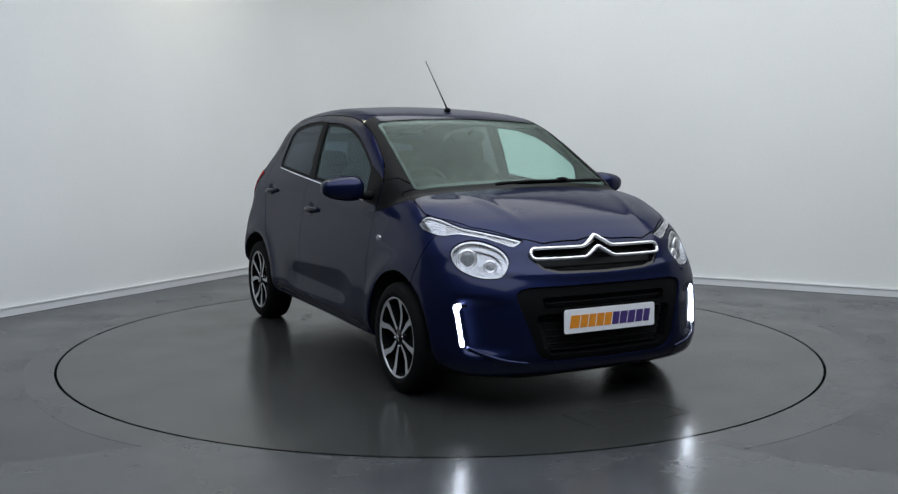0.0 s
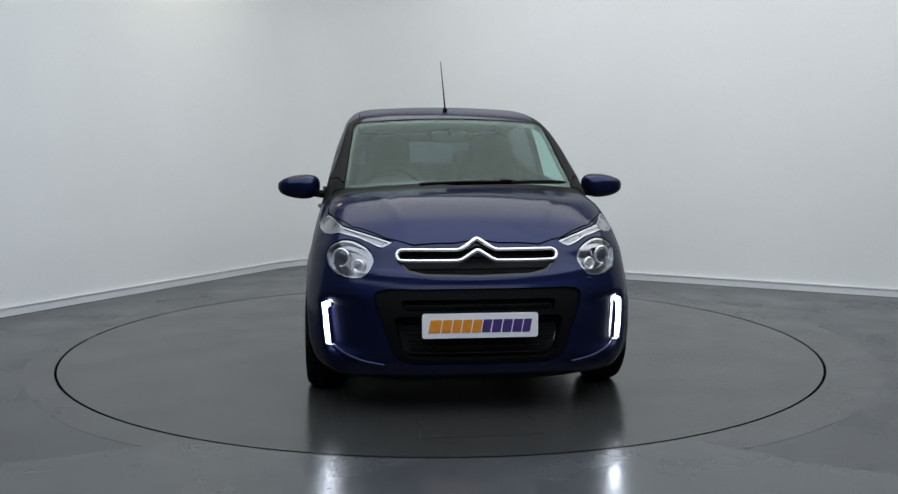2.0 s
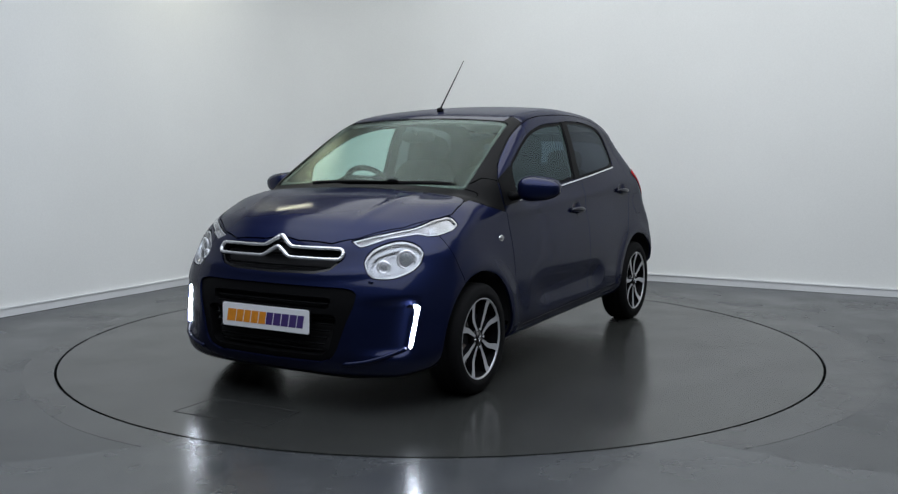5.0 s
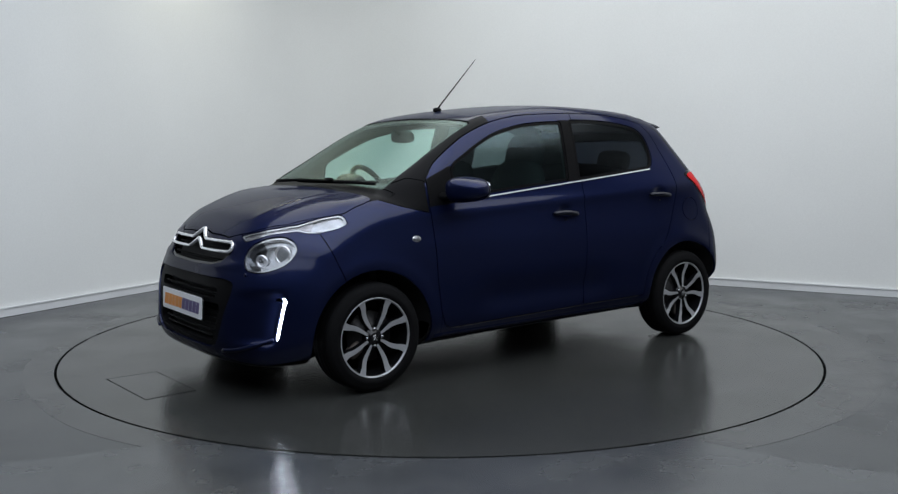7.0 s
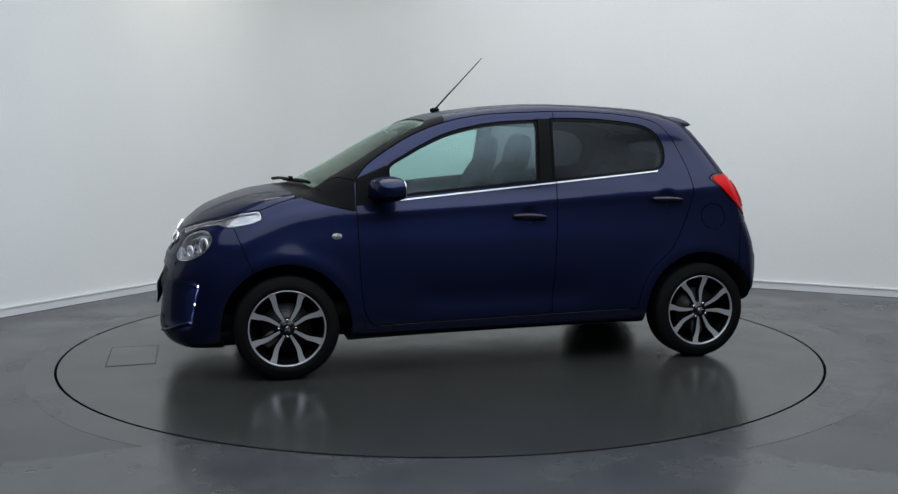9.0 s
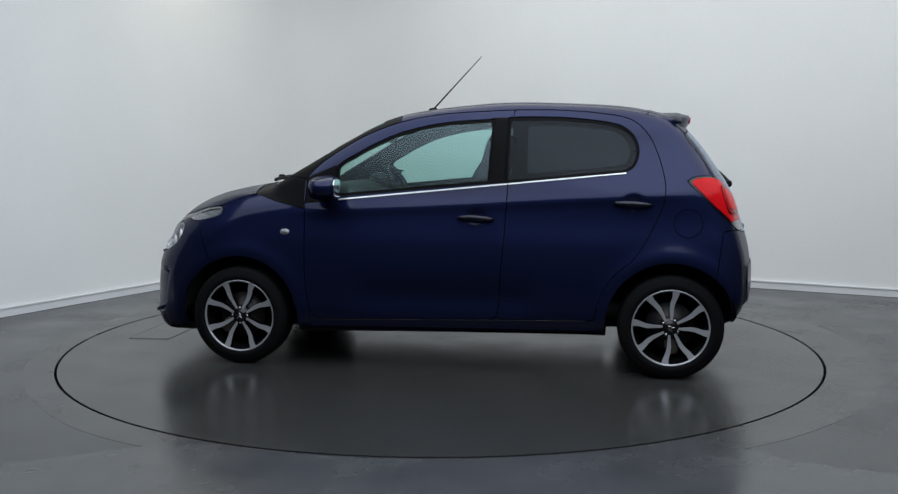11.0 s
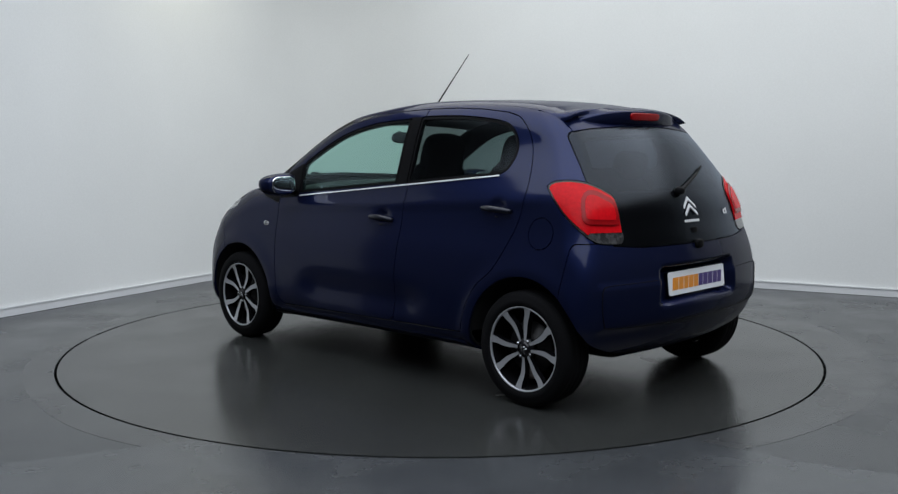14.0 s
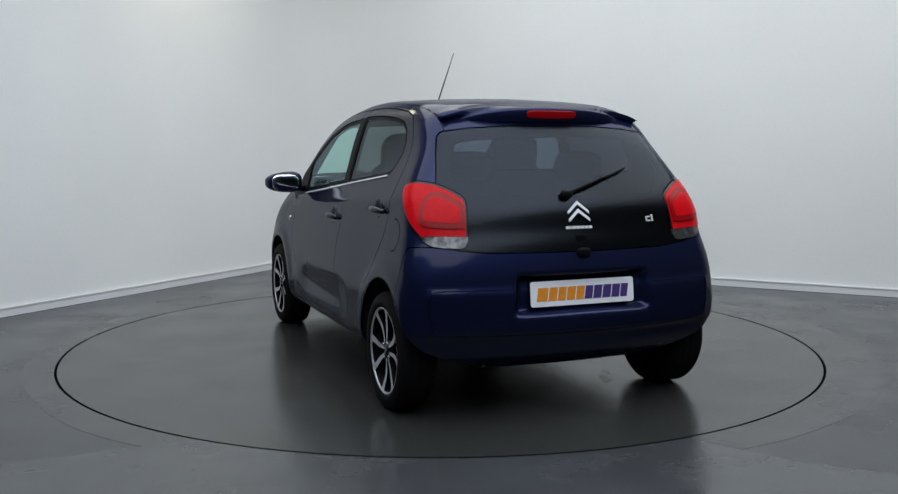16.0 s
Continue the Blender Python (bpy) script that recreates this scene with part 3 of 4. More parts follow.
spoiler_base, rest = take(rest, lambda x, y, z: np.maximum(np.maximum(x + 1.20, 1.24 - z), np.abs(y) - 0.515), 0.002)
fender, rest = take(rest, lambda x, y, z: np.maximum(0.60 - x, z - 1.02), 0.001)


def halves(mesh):
    """The left and the right piece of a mirrored pair."""
    V, F = mesh
    return [pack(V, [f for f in F if s * sum(V[i][1] for i in f) > 0]) for s in (1, -1)]


apillar, rest = take(rest, lambda x, y, z: np.maximum(0.12 - x, 0.88 - z), 0.0005)
for side in halves(apillar):
    panel("windscreen_pillar", side, BLACK, car, label="dark windscreen pillar")
for side in halves(rest):
    panel("side_panel", side, PAINT, car)
panel("underbody", under, DARK, car)
panel("bonnet", bonnet, PAINT, car)
panel("roof", roof, PAINT, car, lift=-0.002)
panel("cowl", cowl, BLACK, car, lift=-0.004, label="black plastic scuttle panel")
chin, fbumper = take(fbumper, lambda x, y, z: z - 0.170 - 0.03 * step(0.60, 0.75, np.abs(y)), 0.001)
front_bumper = panel("front_bumper", fbumper, PAINT, car)
panel("bumper_chin", chin, BLACK, car, lift=-0.002, label="black plastic bumper chin")
rear_bumper = panel("rear_bumper", rbumper, PAINT, car)
panel("spoiler_mount", spoiler_base, PAINT, car)
for side in halves(fender):
    panel("front_wing", side, PAINT, car)
for side in halves(sail):
    panel("pillar_cover", side, BLACK, car, lift=-0.001, label="black plastic pillar cover")
panel("fuel_flap", fuel, PAINT, car, lift=0.001)

# inner shell: what shows in the joints and as the cabin's walls
V0, F0 = SKIN
inner = SKIN
for fn in (windscreen, side_poly(FWIN), side_poly(RWIN), end_poly(REAR_VIEW, hi=-1.2)):
    _, inner = split(inner, fn(*inner[0].T) + 0.012)
for hub in (FRONT_HUB, REAR_HUB):
    _, inner = split(inner, arch(hub, 0.335)(*inner[0].T))
for cut in (end_poly(GRILLE, lo=1.3), end_poly(INTAKE, lo=1.3), corner_poly(HEAD_LAMP, 1, 1.2), lambda x, y, z: drl_poly(x, y, z) - 0.012):
    _, inner = split(inner, cut(*inner[0].T) + 0.006)
ceil_in, inner = split(inner, np.maximum(1.33 - inner[0][:, 2], np.abs(inner[0][:, 1]) - 0.52))
panel("inner_shell", inner, INNER, car, depth=0.01, lift=-0.017, label="dark inner shell and cabin trim")
panel("headlining", ceil_in, LINING, car, depth=0.01, lift=-0.02, both=True, label="pale cloth headlining")

# glass
panel("windscreen", wscreen, GLASS_CLEAR, car, depth=0.004, lift=-0.004, label="clear green-tinted windscreen")
lowband, _ = split(wscreen, 0.845 - sheared(*wscreen[0].T))
panel("windscreen_border", split(wscreen, -(windscreen(*wscreen[0].T) + 0.02))[0], FRIT, car, depth=0.002, lift=-0.010)
panel("windscreen_lower_border", lowband, FRIT, car, depth=0.002, lift=-0.012)


def door(skin, window, win_poly, back):
    for s, (panel_mesh, glass_mesh) in zip((1, -1), zip(halves(skin), halves(window))):
        pillar, metal = split(panel_mesh, np.maximum(chrome_z(panel_mesh[0][:, 0]) + 0.012 - panel_mesh[0][:, 2],
                                                     np.maximum(np.maximum(-0.50 - panel_mesh[0][:, 0], panel_mesh[0][:, 0] + 0.38), panel_mesh[0][:, 2] - 1.36)))
        sailp, metal = split(metal, np.maximum(chrome_z(metal[0][:, 0]) - metal[0][:, 2],
                                               np.maximum(0.455 - metal[0][:, 0], metal[0][:, 2] - 1.30 + 0.42 * metal[0][:, 0])))
        d = panel("rear_door" if back else "front_door", metal, PAINT, car)
        panel("pillar_trim", pillar, BLACK, d, lift=0.0005, label="black pillar trim")
        if len(sailp[0]):
            panel("mirror_sail", sailp, BLACK, d, lift=0.001, label="black plastic mirror base panel")
        panel("door_window", glass_mesh, GLASS_DARK if back else SIDE_GLASS, d, depth=0.004, lift=-0.006,
              label="dark privacy glass" if back else "green-tinted glass")
        rim, _ = split(glass_mesh, -(side_poly(win_poly)(*glass_mesh[0].T) + 0.014))
        panel("window_seal", rim, BLACK, d, depth=0.006, lift=-0.002, label="black rubber window seal")
        strip_mesh = panel_mesh
        for low in (lambda v: v[:, 2] - chrome_z(v[:, 0]) - 0.007, lambda v: chrome_z(v[:, 0]) - v[:, 2],
                    lambda v: v[:, 0] - 0.44, lambda v: -1.10 - v[:, 0]):
            strip_mesh, _ = split(strip_mesh, low(strip_mesh[0]))
        panel("belt_strip", strip_mesh, SILVER, d, depth=0.006, lift=0.005, label="thin bright chrome belt strip")
        door_handle(d, -1.135 if back else -0.315, 0.907 if back else 0.822, s)


def on_side(x, z, s=1, lift=0.0):
    """A point on the body's flank, and its outward normal."""
    ys = np.linspace(0.3, 0.95, 400)
    f = body(np.full(400, x), ys, np.full(400, z))
    y = ys[np.argmax(f > 0)]
    n = normals_of(np.array([[x, y, z]]))[0]
    p = Vector((x, y, z)) + Vector(n) * lift
    return Vector((p.x, s * p.y, p.z)), Vector((n[0], s * n[1], n[2]))


def on_end(y, z, way, lift=0.0):
    """A point on the nose (way 1) or tail (way -1), and its outward normal."""
    xs = np.linspace(0.6, 2.0, 1200) * way
    f = body(xs, np.full(1200, y), np.full(1200, z))
    x = xs[np.argmax(f > 0)]
    n = normals_of(np.array([[x, y, z]]))[0]
    return Vector((x, y, z)) + Vector(n) * lift, Vector(n)


def on_top(x, y, lift=0.0):
    zs = np.linspace(0.6, 1.6, 1500)
    f = body(np.full(1500, x), np.full(1500, y), zs)
    z = zs[len(zs) - 1 - np.argmax(f[::-1] < 0)]
    n = normals_of(np.array([[x, y, z]]))[0]
    return Vector((x, y, z)) + Vector(n) * lift, Vector(n)


def tube(points, radii, sides=10, flat=1.0, up=(0, 0, 1)):
    """A bar swept along points, with a radius at each; flat squeezes it across."""
    bm = bmesh.new()
    rings = []
    pts = [Vector(p) for p in points]
    for i, p in enumerate(pts):
        t = (pts[min(i + 1, len(pts) - 1)] - pts[max(i - 1, 0)]).normalized()
        a = t.cross(Vector(up)).normalized()
        b = a.cross(t).normalized()
        r = radii[i] if isinstance(radii, (list, tuple)) else radii
        rings.append([bm.verts.new(p + a * r * math.cos(2 * math.pi * k / sides) + b * r * flat * math.sin(2 * math.pi * k / sides)) for k in range(sides)])
    for r1, r2 in zip(rings, rings[1:]):
        for k in range(sides):
            bm.faces.new((r1[k], r1[(k + 1) % sides], r2[(k + 1) % sides], r2[k]))
    bm.faces.new(rings[0][::-1])
    bm.faces.new(rings[-1])
    bmesh.ops.recalc_face_normals(bm, faces=bm.faces)
    return bm


def blob(center, radii, m=None, power=2.0, u=24, v=16):
    """A rounded box: a superellipsoid with its radii, turned by m."""
    bm = bmesh.new()
    grid = []

    def c(a):
        return math.copysign(abs(math.cos(a)) ** (2 / power), math.cos(a))

    def s(a):
        return math.copysign(abs(math.sin(a)) ** (2 / power), math.sin(a))

    for i in range(v + 1):
        la = -math.pi / 2 + math.pi * i / v
        grid.append([bm.verts.new((radii[0] * c(la) * c(2 * math.pi * j / u), radii[1] * c(la) * s(2 * math.pi * j / u), radii[2] * s(la)))
                     for j in range(u)])
    for i in range(v):
        for j in range(u):
            bm.faces.new((grid[i][j], grid[i][(j + 1) % u], grid[i + 1][(j + 1) % u], grid[i + 1][j]))
    bmesh.ops.remove_doubles(bm, verts=bm.verts, dist=1e-5)
    bmesh.ops.transform(bm, matrix=Matrix.Translation(center) @ (m or Matrix()), verts=bm.verts)
    bmesh.ops.recalc_face_normals(bm, faces=bm.faces)
    return bm


def facing(p, n, up=(0, 0, 1)):
    """A pose at p whose z axis is n and whose y axis points up."""
    n = Vector(n).normalized()
    x = Vector(up).cross(n).normalized()
    y = n.cross(x)
    return Matrix(((x.x, y.x, n.x, p[0]), (x.y, y.y, n.y, p[1]), (x.z, y.z, n.z, p[2]), (0, 0, 0, 1)))


def plate_mesh(outline, thick, m=None, bevel=0.0):
    """A flat shape with an outline and a thickness, its top at z = thick."""
    bm = bmesh.new()
    f = bm.faces.new([bm.verts.new((a, b, 0)) for a, b in outline])
    r = bmesh.ops.extrude_face_region(bm, geom=[f])
    bmesh.ops.translate(bm, verts=[v for v in r["geom"] if isinstance(v, bmesh.types.BMVert)], vec=(0, 0, thick))
    bmesh.ops.recalc_face_normals(bm, faces=bm.faces)
    if bevel:
        bmesh.ops.bevel(bm, geom=[e for e in bm.edges], offset=bevel, segments=2, affect="EDGES")
    if m:
        bmesh.ops.transform(bm, matrix=m, verts=bm.verts)
    return bm


def door_handle(d, x, z, s):
    p, n = on_side(x + 0.075, z, s)
    q, _ = on_side(x - 0.075, z, s)
    m = facing((p + q) / 2, n)
    slope = 0.0045 * s
    pts = [m @ Vector((k * 0.094, 0.003 * (1 - k * k) - slope * k, 0.004 + 0.022 * (1 - k * k) ** 0.7)) for k in np.linspace(-1, 1, 15)]
    part("door_handle", tube(pts, [0.009 + 0.0065 * (1 - abs(k)) ** 0.5 for k in np.linspace(-1, 1, 15)], 12, 1.0, n), HANDLE, d)
    part("lock_cap", blob(m @ Vector((0.0, -0.034, 0.001)), (0.012, 0.004, 0.003), m.to_3x3().to_4x4(), 2.5, 12, 6), HANDLE, d)


HANDLE = material("dark_blue_handle_paint", (0.0016, 0.0026, 0.011), 0.40, 0.4, 0.25, mottle=0.05, scale=400)
door(fdoor, fwin, FWIN, False)
door(rdoor, rwin, RWIN, True)

gate = panel("tailgate", tailgate, GLASS_REAR, car, depth=0.004, lift=-0.001, label="all-glass dark tailgate")
_, gate_low = split(tailgate, end_poly(REAR_VIEW, hi=-1.2)(*tailgate[0].T))
panel("tailgate_backing", gate_low, FRIT, gate, depth=0.003, lift=-0.009, label="black lower tailgate behind the glass")


# ---- wheels ----
def lathe(profile, n=72):
    """A solid of revolution about the y axis from (radius, y) points."""
    bm = bmesh.new()
    rings = [[bm.verts.new((r * math.cos(2 * math.pi * k / n), y, r * math.sin(2 * math.pi * k / n))) for k in range(n)] for r, y in profile]
    for r1, r2 in zip(rings, rings[1:]):
        for k in range(n):
            bm.faces.new((r1[k], r1[(k + 1) % n], r2[(k + 1) % n], r2[k]))
    bmesh.ops.recalc_face_normals(bm, faces=bm.faces)
    return bm


def spoke_mesh(side):
    """One arm of the wheel: it leaves the hub, bows outwards and meets the rim; machined face, black flanks."""
    rows = []
    for i in range(15):
        s = i / 14
        r = 0.040 + 0.152 * s
        dev = 24 + 4.0 * math.sin(math.pi * min(1, s * 1.25)) - 0.5 * s ** 2.2
        w = 0.0062 + 0.0080 * s ** 1.5 + 0.0028 * math.sin(math.pi * s) + 0.0055 * s ** 8
        a = radians(90 + side * dev)
        nxt = radians(90 + side * (dev + 0.5))
        tx, tz = math.cos(nxt) - math.cos(a), math.sin(nxt) - math.sin(a)
        k = math.hypot(tx, tz)
        rows.append((r * math.cos(a), r * math.sin(a), tx / k * w, tz / k * w, -0.014 + 0.012 * s - 0.006 * math.sin(math.pi * s)))
    verts, faces, mats = [], [], []
    for x, z, dx, dz, y in rows:
        verts += [(x - dx, y, z - dz), (x + dx, y, z + dz), (x + dx * 1.25, y - 0.030, z + dz * 1.25), (x - dx * 1.25, y - 0.030, z - dz * 1.25)]
    for i in range(14):
        for k in range(4):
            faces.append((4 * i + k, 4 * i + (k + 1) % 4, 4 * i + 4 + (k + 1) % 4, 4 * i + 4 + k))
            mats.append(0 if k == 0 else 1)
    faces += [(0, 3, 2, 1), (56, 57, 58, 59)]
    mats += [1, 1]
    me = bpy.data.meshes.new("spoke")
    me.from_pydata(verts, [], faces)
    me.materials.append(ALLOY)
    me.materials.append(GLOSS_BLACK)
    me.polygons.foreach_set("material_index", mats)
    bm = bmesh.new()
    bm.from_mesh(me)
    bmesh.ops.recalc_face_normals(bm, faces=bm.faces)
    bm.to_mesh(me)
    bm.free()
    return me


def make_wheel():
    """A wheel whose outer face looks along +y, its centre at the origin."""
    w = part("wheel", lathe([(0.189, -0.004), (0.183, -0.03), (0.178, -0.06), (0.176, -0.15), (0.05, -0.152), (0.001, -0.152)]), BLACK, car, "black inner rim barrel")
    tread = []
    for i, y in enumerate(np.linspace(-0.022, -0.145, 15)):
        tread.append((0.2725 - (0.006 if i in (3, 7, 11) else 0.0) - 0.0012 * abs(i - 7) / 7, float(y)))
    part("tyre", lathe([(0.197, -0.008), (0.200, 0.001), (0.212, 0.006), (0.228, 0.009), (0.230, 0.0075), (0.247, 0.007), (0.259, -0.001), (0.267, -0.012)] + tread
                       + [(0.262, -0.160), (0.245, -0.169), (0.22, -0.171), (0.2, -0.163), (0.185, -0.155)]), RUBBER, w, "black road tyre")
    part("rim_lip", lathe([(0.190, -0.012), (0.192, -0.003), (0.1945, 0.001), (0.199, 0.002), (0.202, -0.002), (0.201, -0.012)]), ALLOY, w, "bright machined rim lip")
    left, right = spoke_mesh(1), spoke_mesh(-1)
    for k in range(4):
        for me in (left, right):
            ob = new("spoke", me)
            ob.parent = w
            ob.matrix_basis = pose(0, 0, 0, 0, 90 * k, 0)
    part("hub", lathe([(0.052, -0.045), (0.052, -0.024), (0.047, -0.018), (0.028, -0.013), (0.027, -0.010), (0.024, -0.008), (0.0005, -0.007)]), GLOSS_BLACK, w, "gloss black hub cap")
    for k in range(4):
        a = radians(90 * k)
        part("wheel_bolt", blob((0.043 * math.cos(a), -0.013, 0.043 * math.sin(a)), (0.0072, 0.006, 0.0072), None, 2.5, 10, 6), SATIN, w, "bright wheel bolt")
    for dz in (0.006, -0.009):
        chev = [(-0.015, dz - 0.011), (0, dz + 0.003), (0.015, dz - 0.011), (0.015, dz - 0.006), (0, dz + 0.009), (-0.015, dz - 0.006)]
        part("cap_badge", plate_mesh(chev, 0.002, pose(0, -0.0055, 0, 90, 0, 0)), SATIN, w, "small silver chevron")
    part("brake_caliper", blob((0.085, -0.068, -0.062), (0.045, 0.022, 0.035), pose(0, 0, 0, 0, 40, 0), 3.5, 16, 10), CALIPER, w, "dull grey brake caliper")
    part("brake_disc", lathe([(0.125, -0.075), (0.125, -0.062), (0.075, -0.060), (0.07, -0.050), (0.002, -0.050)]), BRAKE, w, "worn steel brake disc")
    return w


wheel = make_wheel()
wheel.matrix_basis = pose(FRONT_HUB[0], 0.787, 0.272)
for (hx, hz), s, phase in ((FRONT_HUB, -1, 12), (REAR_HUB, 1, 59), (REAR_HUB, -1, 30)):
    copy_thing(wheel, pose(hx, s * 0.787, 0.272, 0, 0, 0 if s > 0 else 180) @ pose(0, 0, 0, 0, phase, 0))

for hx, hz in (FRONT_HUB, REAR_HUB):
    for s in (-1, 1):
        verts, faces = [], []
        n = 40
        for i in range(n + 1):
            a = radians(6 + 168 * i / n)
            for r, y in ((0.344, 0.80), (0.344, 0.44), (0.02, 0.44)):
                yy = y
                if y == 0.80:
                    p = (hx + 0.34 * math.cos(a), hz + 0.34 * math.sin(a))
                    yy = min(0.775, abs(on_side(p[0], max(p[1], 0.23), 1)[0].y) - 0.012)
                verts.append((hx + r * math.cos(a), s * yy, hz + r * math.sin(a)))
        for i in range(n):
            for k in range(2):
                faces.append((3 * i + k, 3 * i + k + 1, 3 * i + 4 + k, 3 * i + 3 + k))
        mesh_object("wheel_liner", verts, faces, DARK, car, True, "dark plastic wheel-arch liner")

# ---- underside ----
part("undertray", blob((1.33, 0, 0.185), (0.22, 0.52, 0.06), None, 5), BLACK, car, "black plastic undertray")
part("sump_guard", blob((0.55, 0, 0.19), (0.55, 0.42, 0.05), None, 5), DARK, car)
part("silencer", blob((-1.38, -0.12, 0.34), (0.13, 0.30, 0.06), None, 4), BRAKE, car, "grey steel exhaust silencer")
part("rear_axle", tube([(-1.30, -0.6, 0.25), (-1.27, -0.3, 0.235), (-1.27, 0.3, 0.235), (-1.30, 0.6, 0.25)], 0.035, 12), DARK, car)
part("exhaust_pipe", tube([(0.9, -0.1, 0.19), (-0.6, -0.1, 0.18), (-1.1, -0.12, 0.21), (-1.35, -0.12, 0.25)], 0.025, 10), BRAKE, car, "grey steel exhaust pipe")
for s in (-1, 1):
    pts = [on_side(x, 0.225 + 0.012 * (0.6 - x) / 1.5, s, -0.026)[0] for x in np.linspace(0.64, -0.96, 24)]
    part("sill", tube(pts, 0.034, 10, 0.8), PAINT, car, "body-coloured sill")
    pts = [on_side(x, 0.264 + 0.034 * (0.56 - x) / 1.46, s, 0.0015)[0] for x in np.linspace(0.53, -0.90, 40)]
    part("sill_moulding", tube(pts, 0.0012, 6), BRAKE, car, "thin grey line along the sill edge")


# ---- lamps ----
def on_corner(q, z, way, s=1, lift=0.0):
    """A point on a rounded corner where way * x - |y| is q."""
    ys = np.linspace(0.2, 0.9, 1400)
    xs = way * (q + ys)
    f = body(xs, ys, np.full(1400, z))
    y = ys[np.argmax(f > 0)]
    p = np.array([[way * (q + y), y, z]])
    n = normals_of(p)[0]
    p = p[0] + n * lift
    return Vector((p[0], s * p[1], p[2])), Vector((n[0], s * n[1], n[2]))


def torus(m, r, thick, n=40, k=10, squeeze=1.0):
    bm = bmesh.new()
    rings = []
    for i in range(n):
        a = 2 * math.pi * i / n
        rings.append([bm.verts.new(m @ Vector(((r + thick * math.cos(b)) * math.cos(a), (r + thick * math.cos(b)) * math.sin(a) * squeeze, thick * math.sin(b))))
                      for b in (2 * math.pi * j / k for j in range(k))])
    for i in range(n):
        for j in range(k):
            bm.faces.new((rings[i][j], rings[(i + 1) % n][j], rings[(i + 1) % n][(j + 1) % k], rings[i][(j + 1) % k]))
    bmesh.ops.recalc_face_normals(bm, faces=bm.faces)
    return bm


head_fn, tail_fn, up_fn = corner_poly(HEAD_LAMP, 1, 1.2), corner_poly(TAIL_LAMP, -1, 1.2), corner_poly(UP_LAMP, 1, 1.0)
for s, mesh in zip((1, -1), halves(headlamp)):
    g = head_fn(*mesh[0].T)
    cover = panel("headlamp", mesh, LENS, car, depth=0.003, lift=0.0, label="round clear headlamp")
    rim, _ = split(mesh, -(g + 0.010))
    panel("bezel", rim, BOWL, cover, depth=0.045, lift=-0.004, label="silver headlamp bezel")
    ring2, _ = split(mesh, -(g + 0.034))
    panel("reflector_step", ring2, HEAD_BOWL, cover, depth=0.03, lift=-0.022, label="silver reflector step")
    panel("reflector", mesh, HEAD_BOWL, cover, depth=0.002, lift=-0.040, label="silvered reflector")
    ahead = Vector((0.88, 0.47 * s, 0.05)).normalized()
    for q, z, r, inset in ((0.80, 0.703, 0.040, -0.030), (0.955, 0.675, 0.026, -0.030)):
        p, n = on_corner(q, z, 1, s, inset)
        m = facing(p, ahead)
        part("lamp_ring", torus(m, r, 0.0075), CHROME, cover, "chrome lamp ring")
        part("lamp_lens", blob(m @ Vector((0, 0, -0.006)), (r, r, r * 0.45), m.to_3x3().to_4x4(), 2.0), PROJECTOR if r > 0.03 else BOWL, cover, "glass projector lens")
for s, mesh in zip((1, -1), halves(uplamp)):
    g = up_fn(*mesh[0].T)
    cover = panel("indicator_lamp", mesh, LENS, car, depth=0.003, lift=0.0005, label="slim clear upper lamp")
    rim, _ = split(mesh, -(g + 0.007))
    panel("bezel", rim, BOWL, cover, depth=0.02, lift=-0.003, label="silver bezel")
    q = mesh[0][:, 0] - np.abs(mesh[0][:, 1])
    wide, narrow = split(mesh, q - 0.62)
    panel("reflector", wide, HEAD_BOWL, cover, depth=0.002, lift=-0.012, label="silvered reflector")
    panel("lamp_inner", narrow, WHITE_LENS, cover, depth=0.002, lift=-0.010, label="grey ribbed lamp insert")
for s, mesh in zip((1, -1), halves(taillamp)):
    g = tail_fn(*mesh[0].T)
    q = -mesh[0][:, 0] - np.abs(mesh[0][:, 1])
    clear, red = split(mesh, np.maximum(mesh[0][:, 2] - 0.818 - 0.02 * (1.17 - q), 0.93 - q))
    border, red = split(red, -(tail_fn(*red[0].T) + 0.012))
    lamp = panel("tail_lamp", red, RED_LENS, car, depth=0.02, lift=0.006, label="bright red tail lamp")
    panel("lamp_border", border, GLOSS_BLACK, lamp, depth=0.012, lift=0.002, label="thin black lamp border")
    panel("reversing_lamp", clear, REVERSE_LENS, lamp, depth=0.02, lift=0.003, label="clear ribbed reversing lamp")
    ring = spline([(0.895, 0.93), (0.91, 0.985), (0.97, 1.005), (1.07, 0.975), (1.125, 0.945), (1.145, 0.87), (1.13, 0.852), (1.0, 0.855), (0.91, 0.868), (0.895, 0.93)], 6)[:-1].tolist()
    fn = lambda x, y, z: signed(ring, -x - np.abs(y), z)
    centre, _ = split(red, fn(*red[0].T))
    panel("lamp_centre", centre, RED_DEEP, lamp, depth=0.012, lift=0.012, label="deep red square lamp centre")
    core, _ = split(red, fn(*red[0].T) + 0.022)
    panel("lamp_core", core, RED_LENS, lamp, depth=0.008, lift=0.0145, label="bright red lamp core")
for mesh in halves(drl):
    panel("daytime_lamp", mesh, LED, car, depth=0.002, lift=-0.003, label="lit white daytime running lamp")

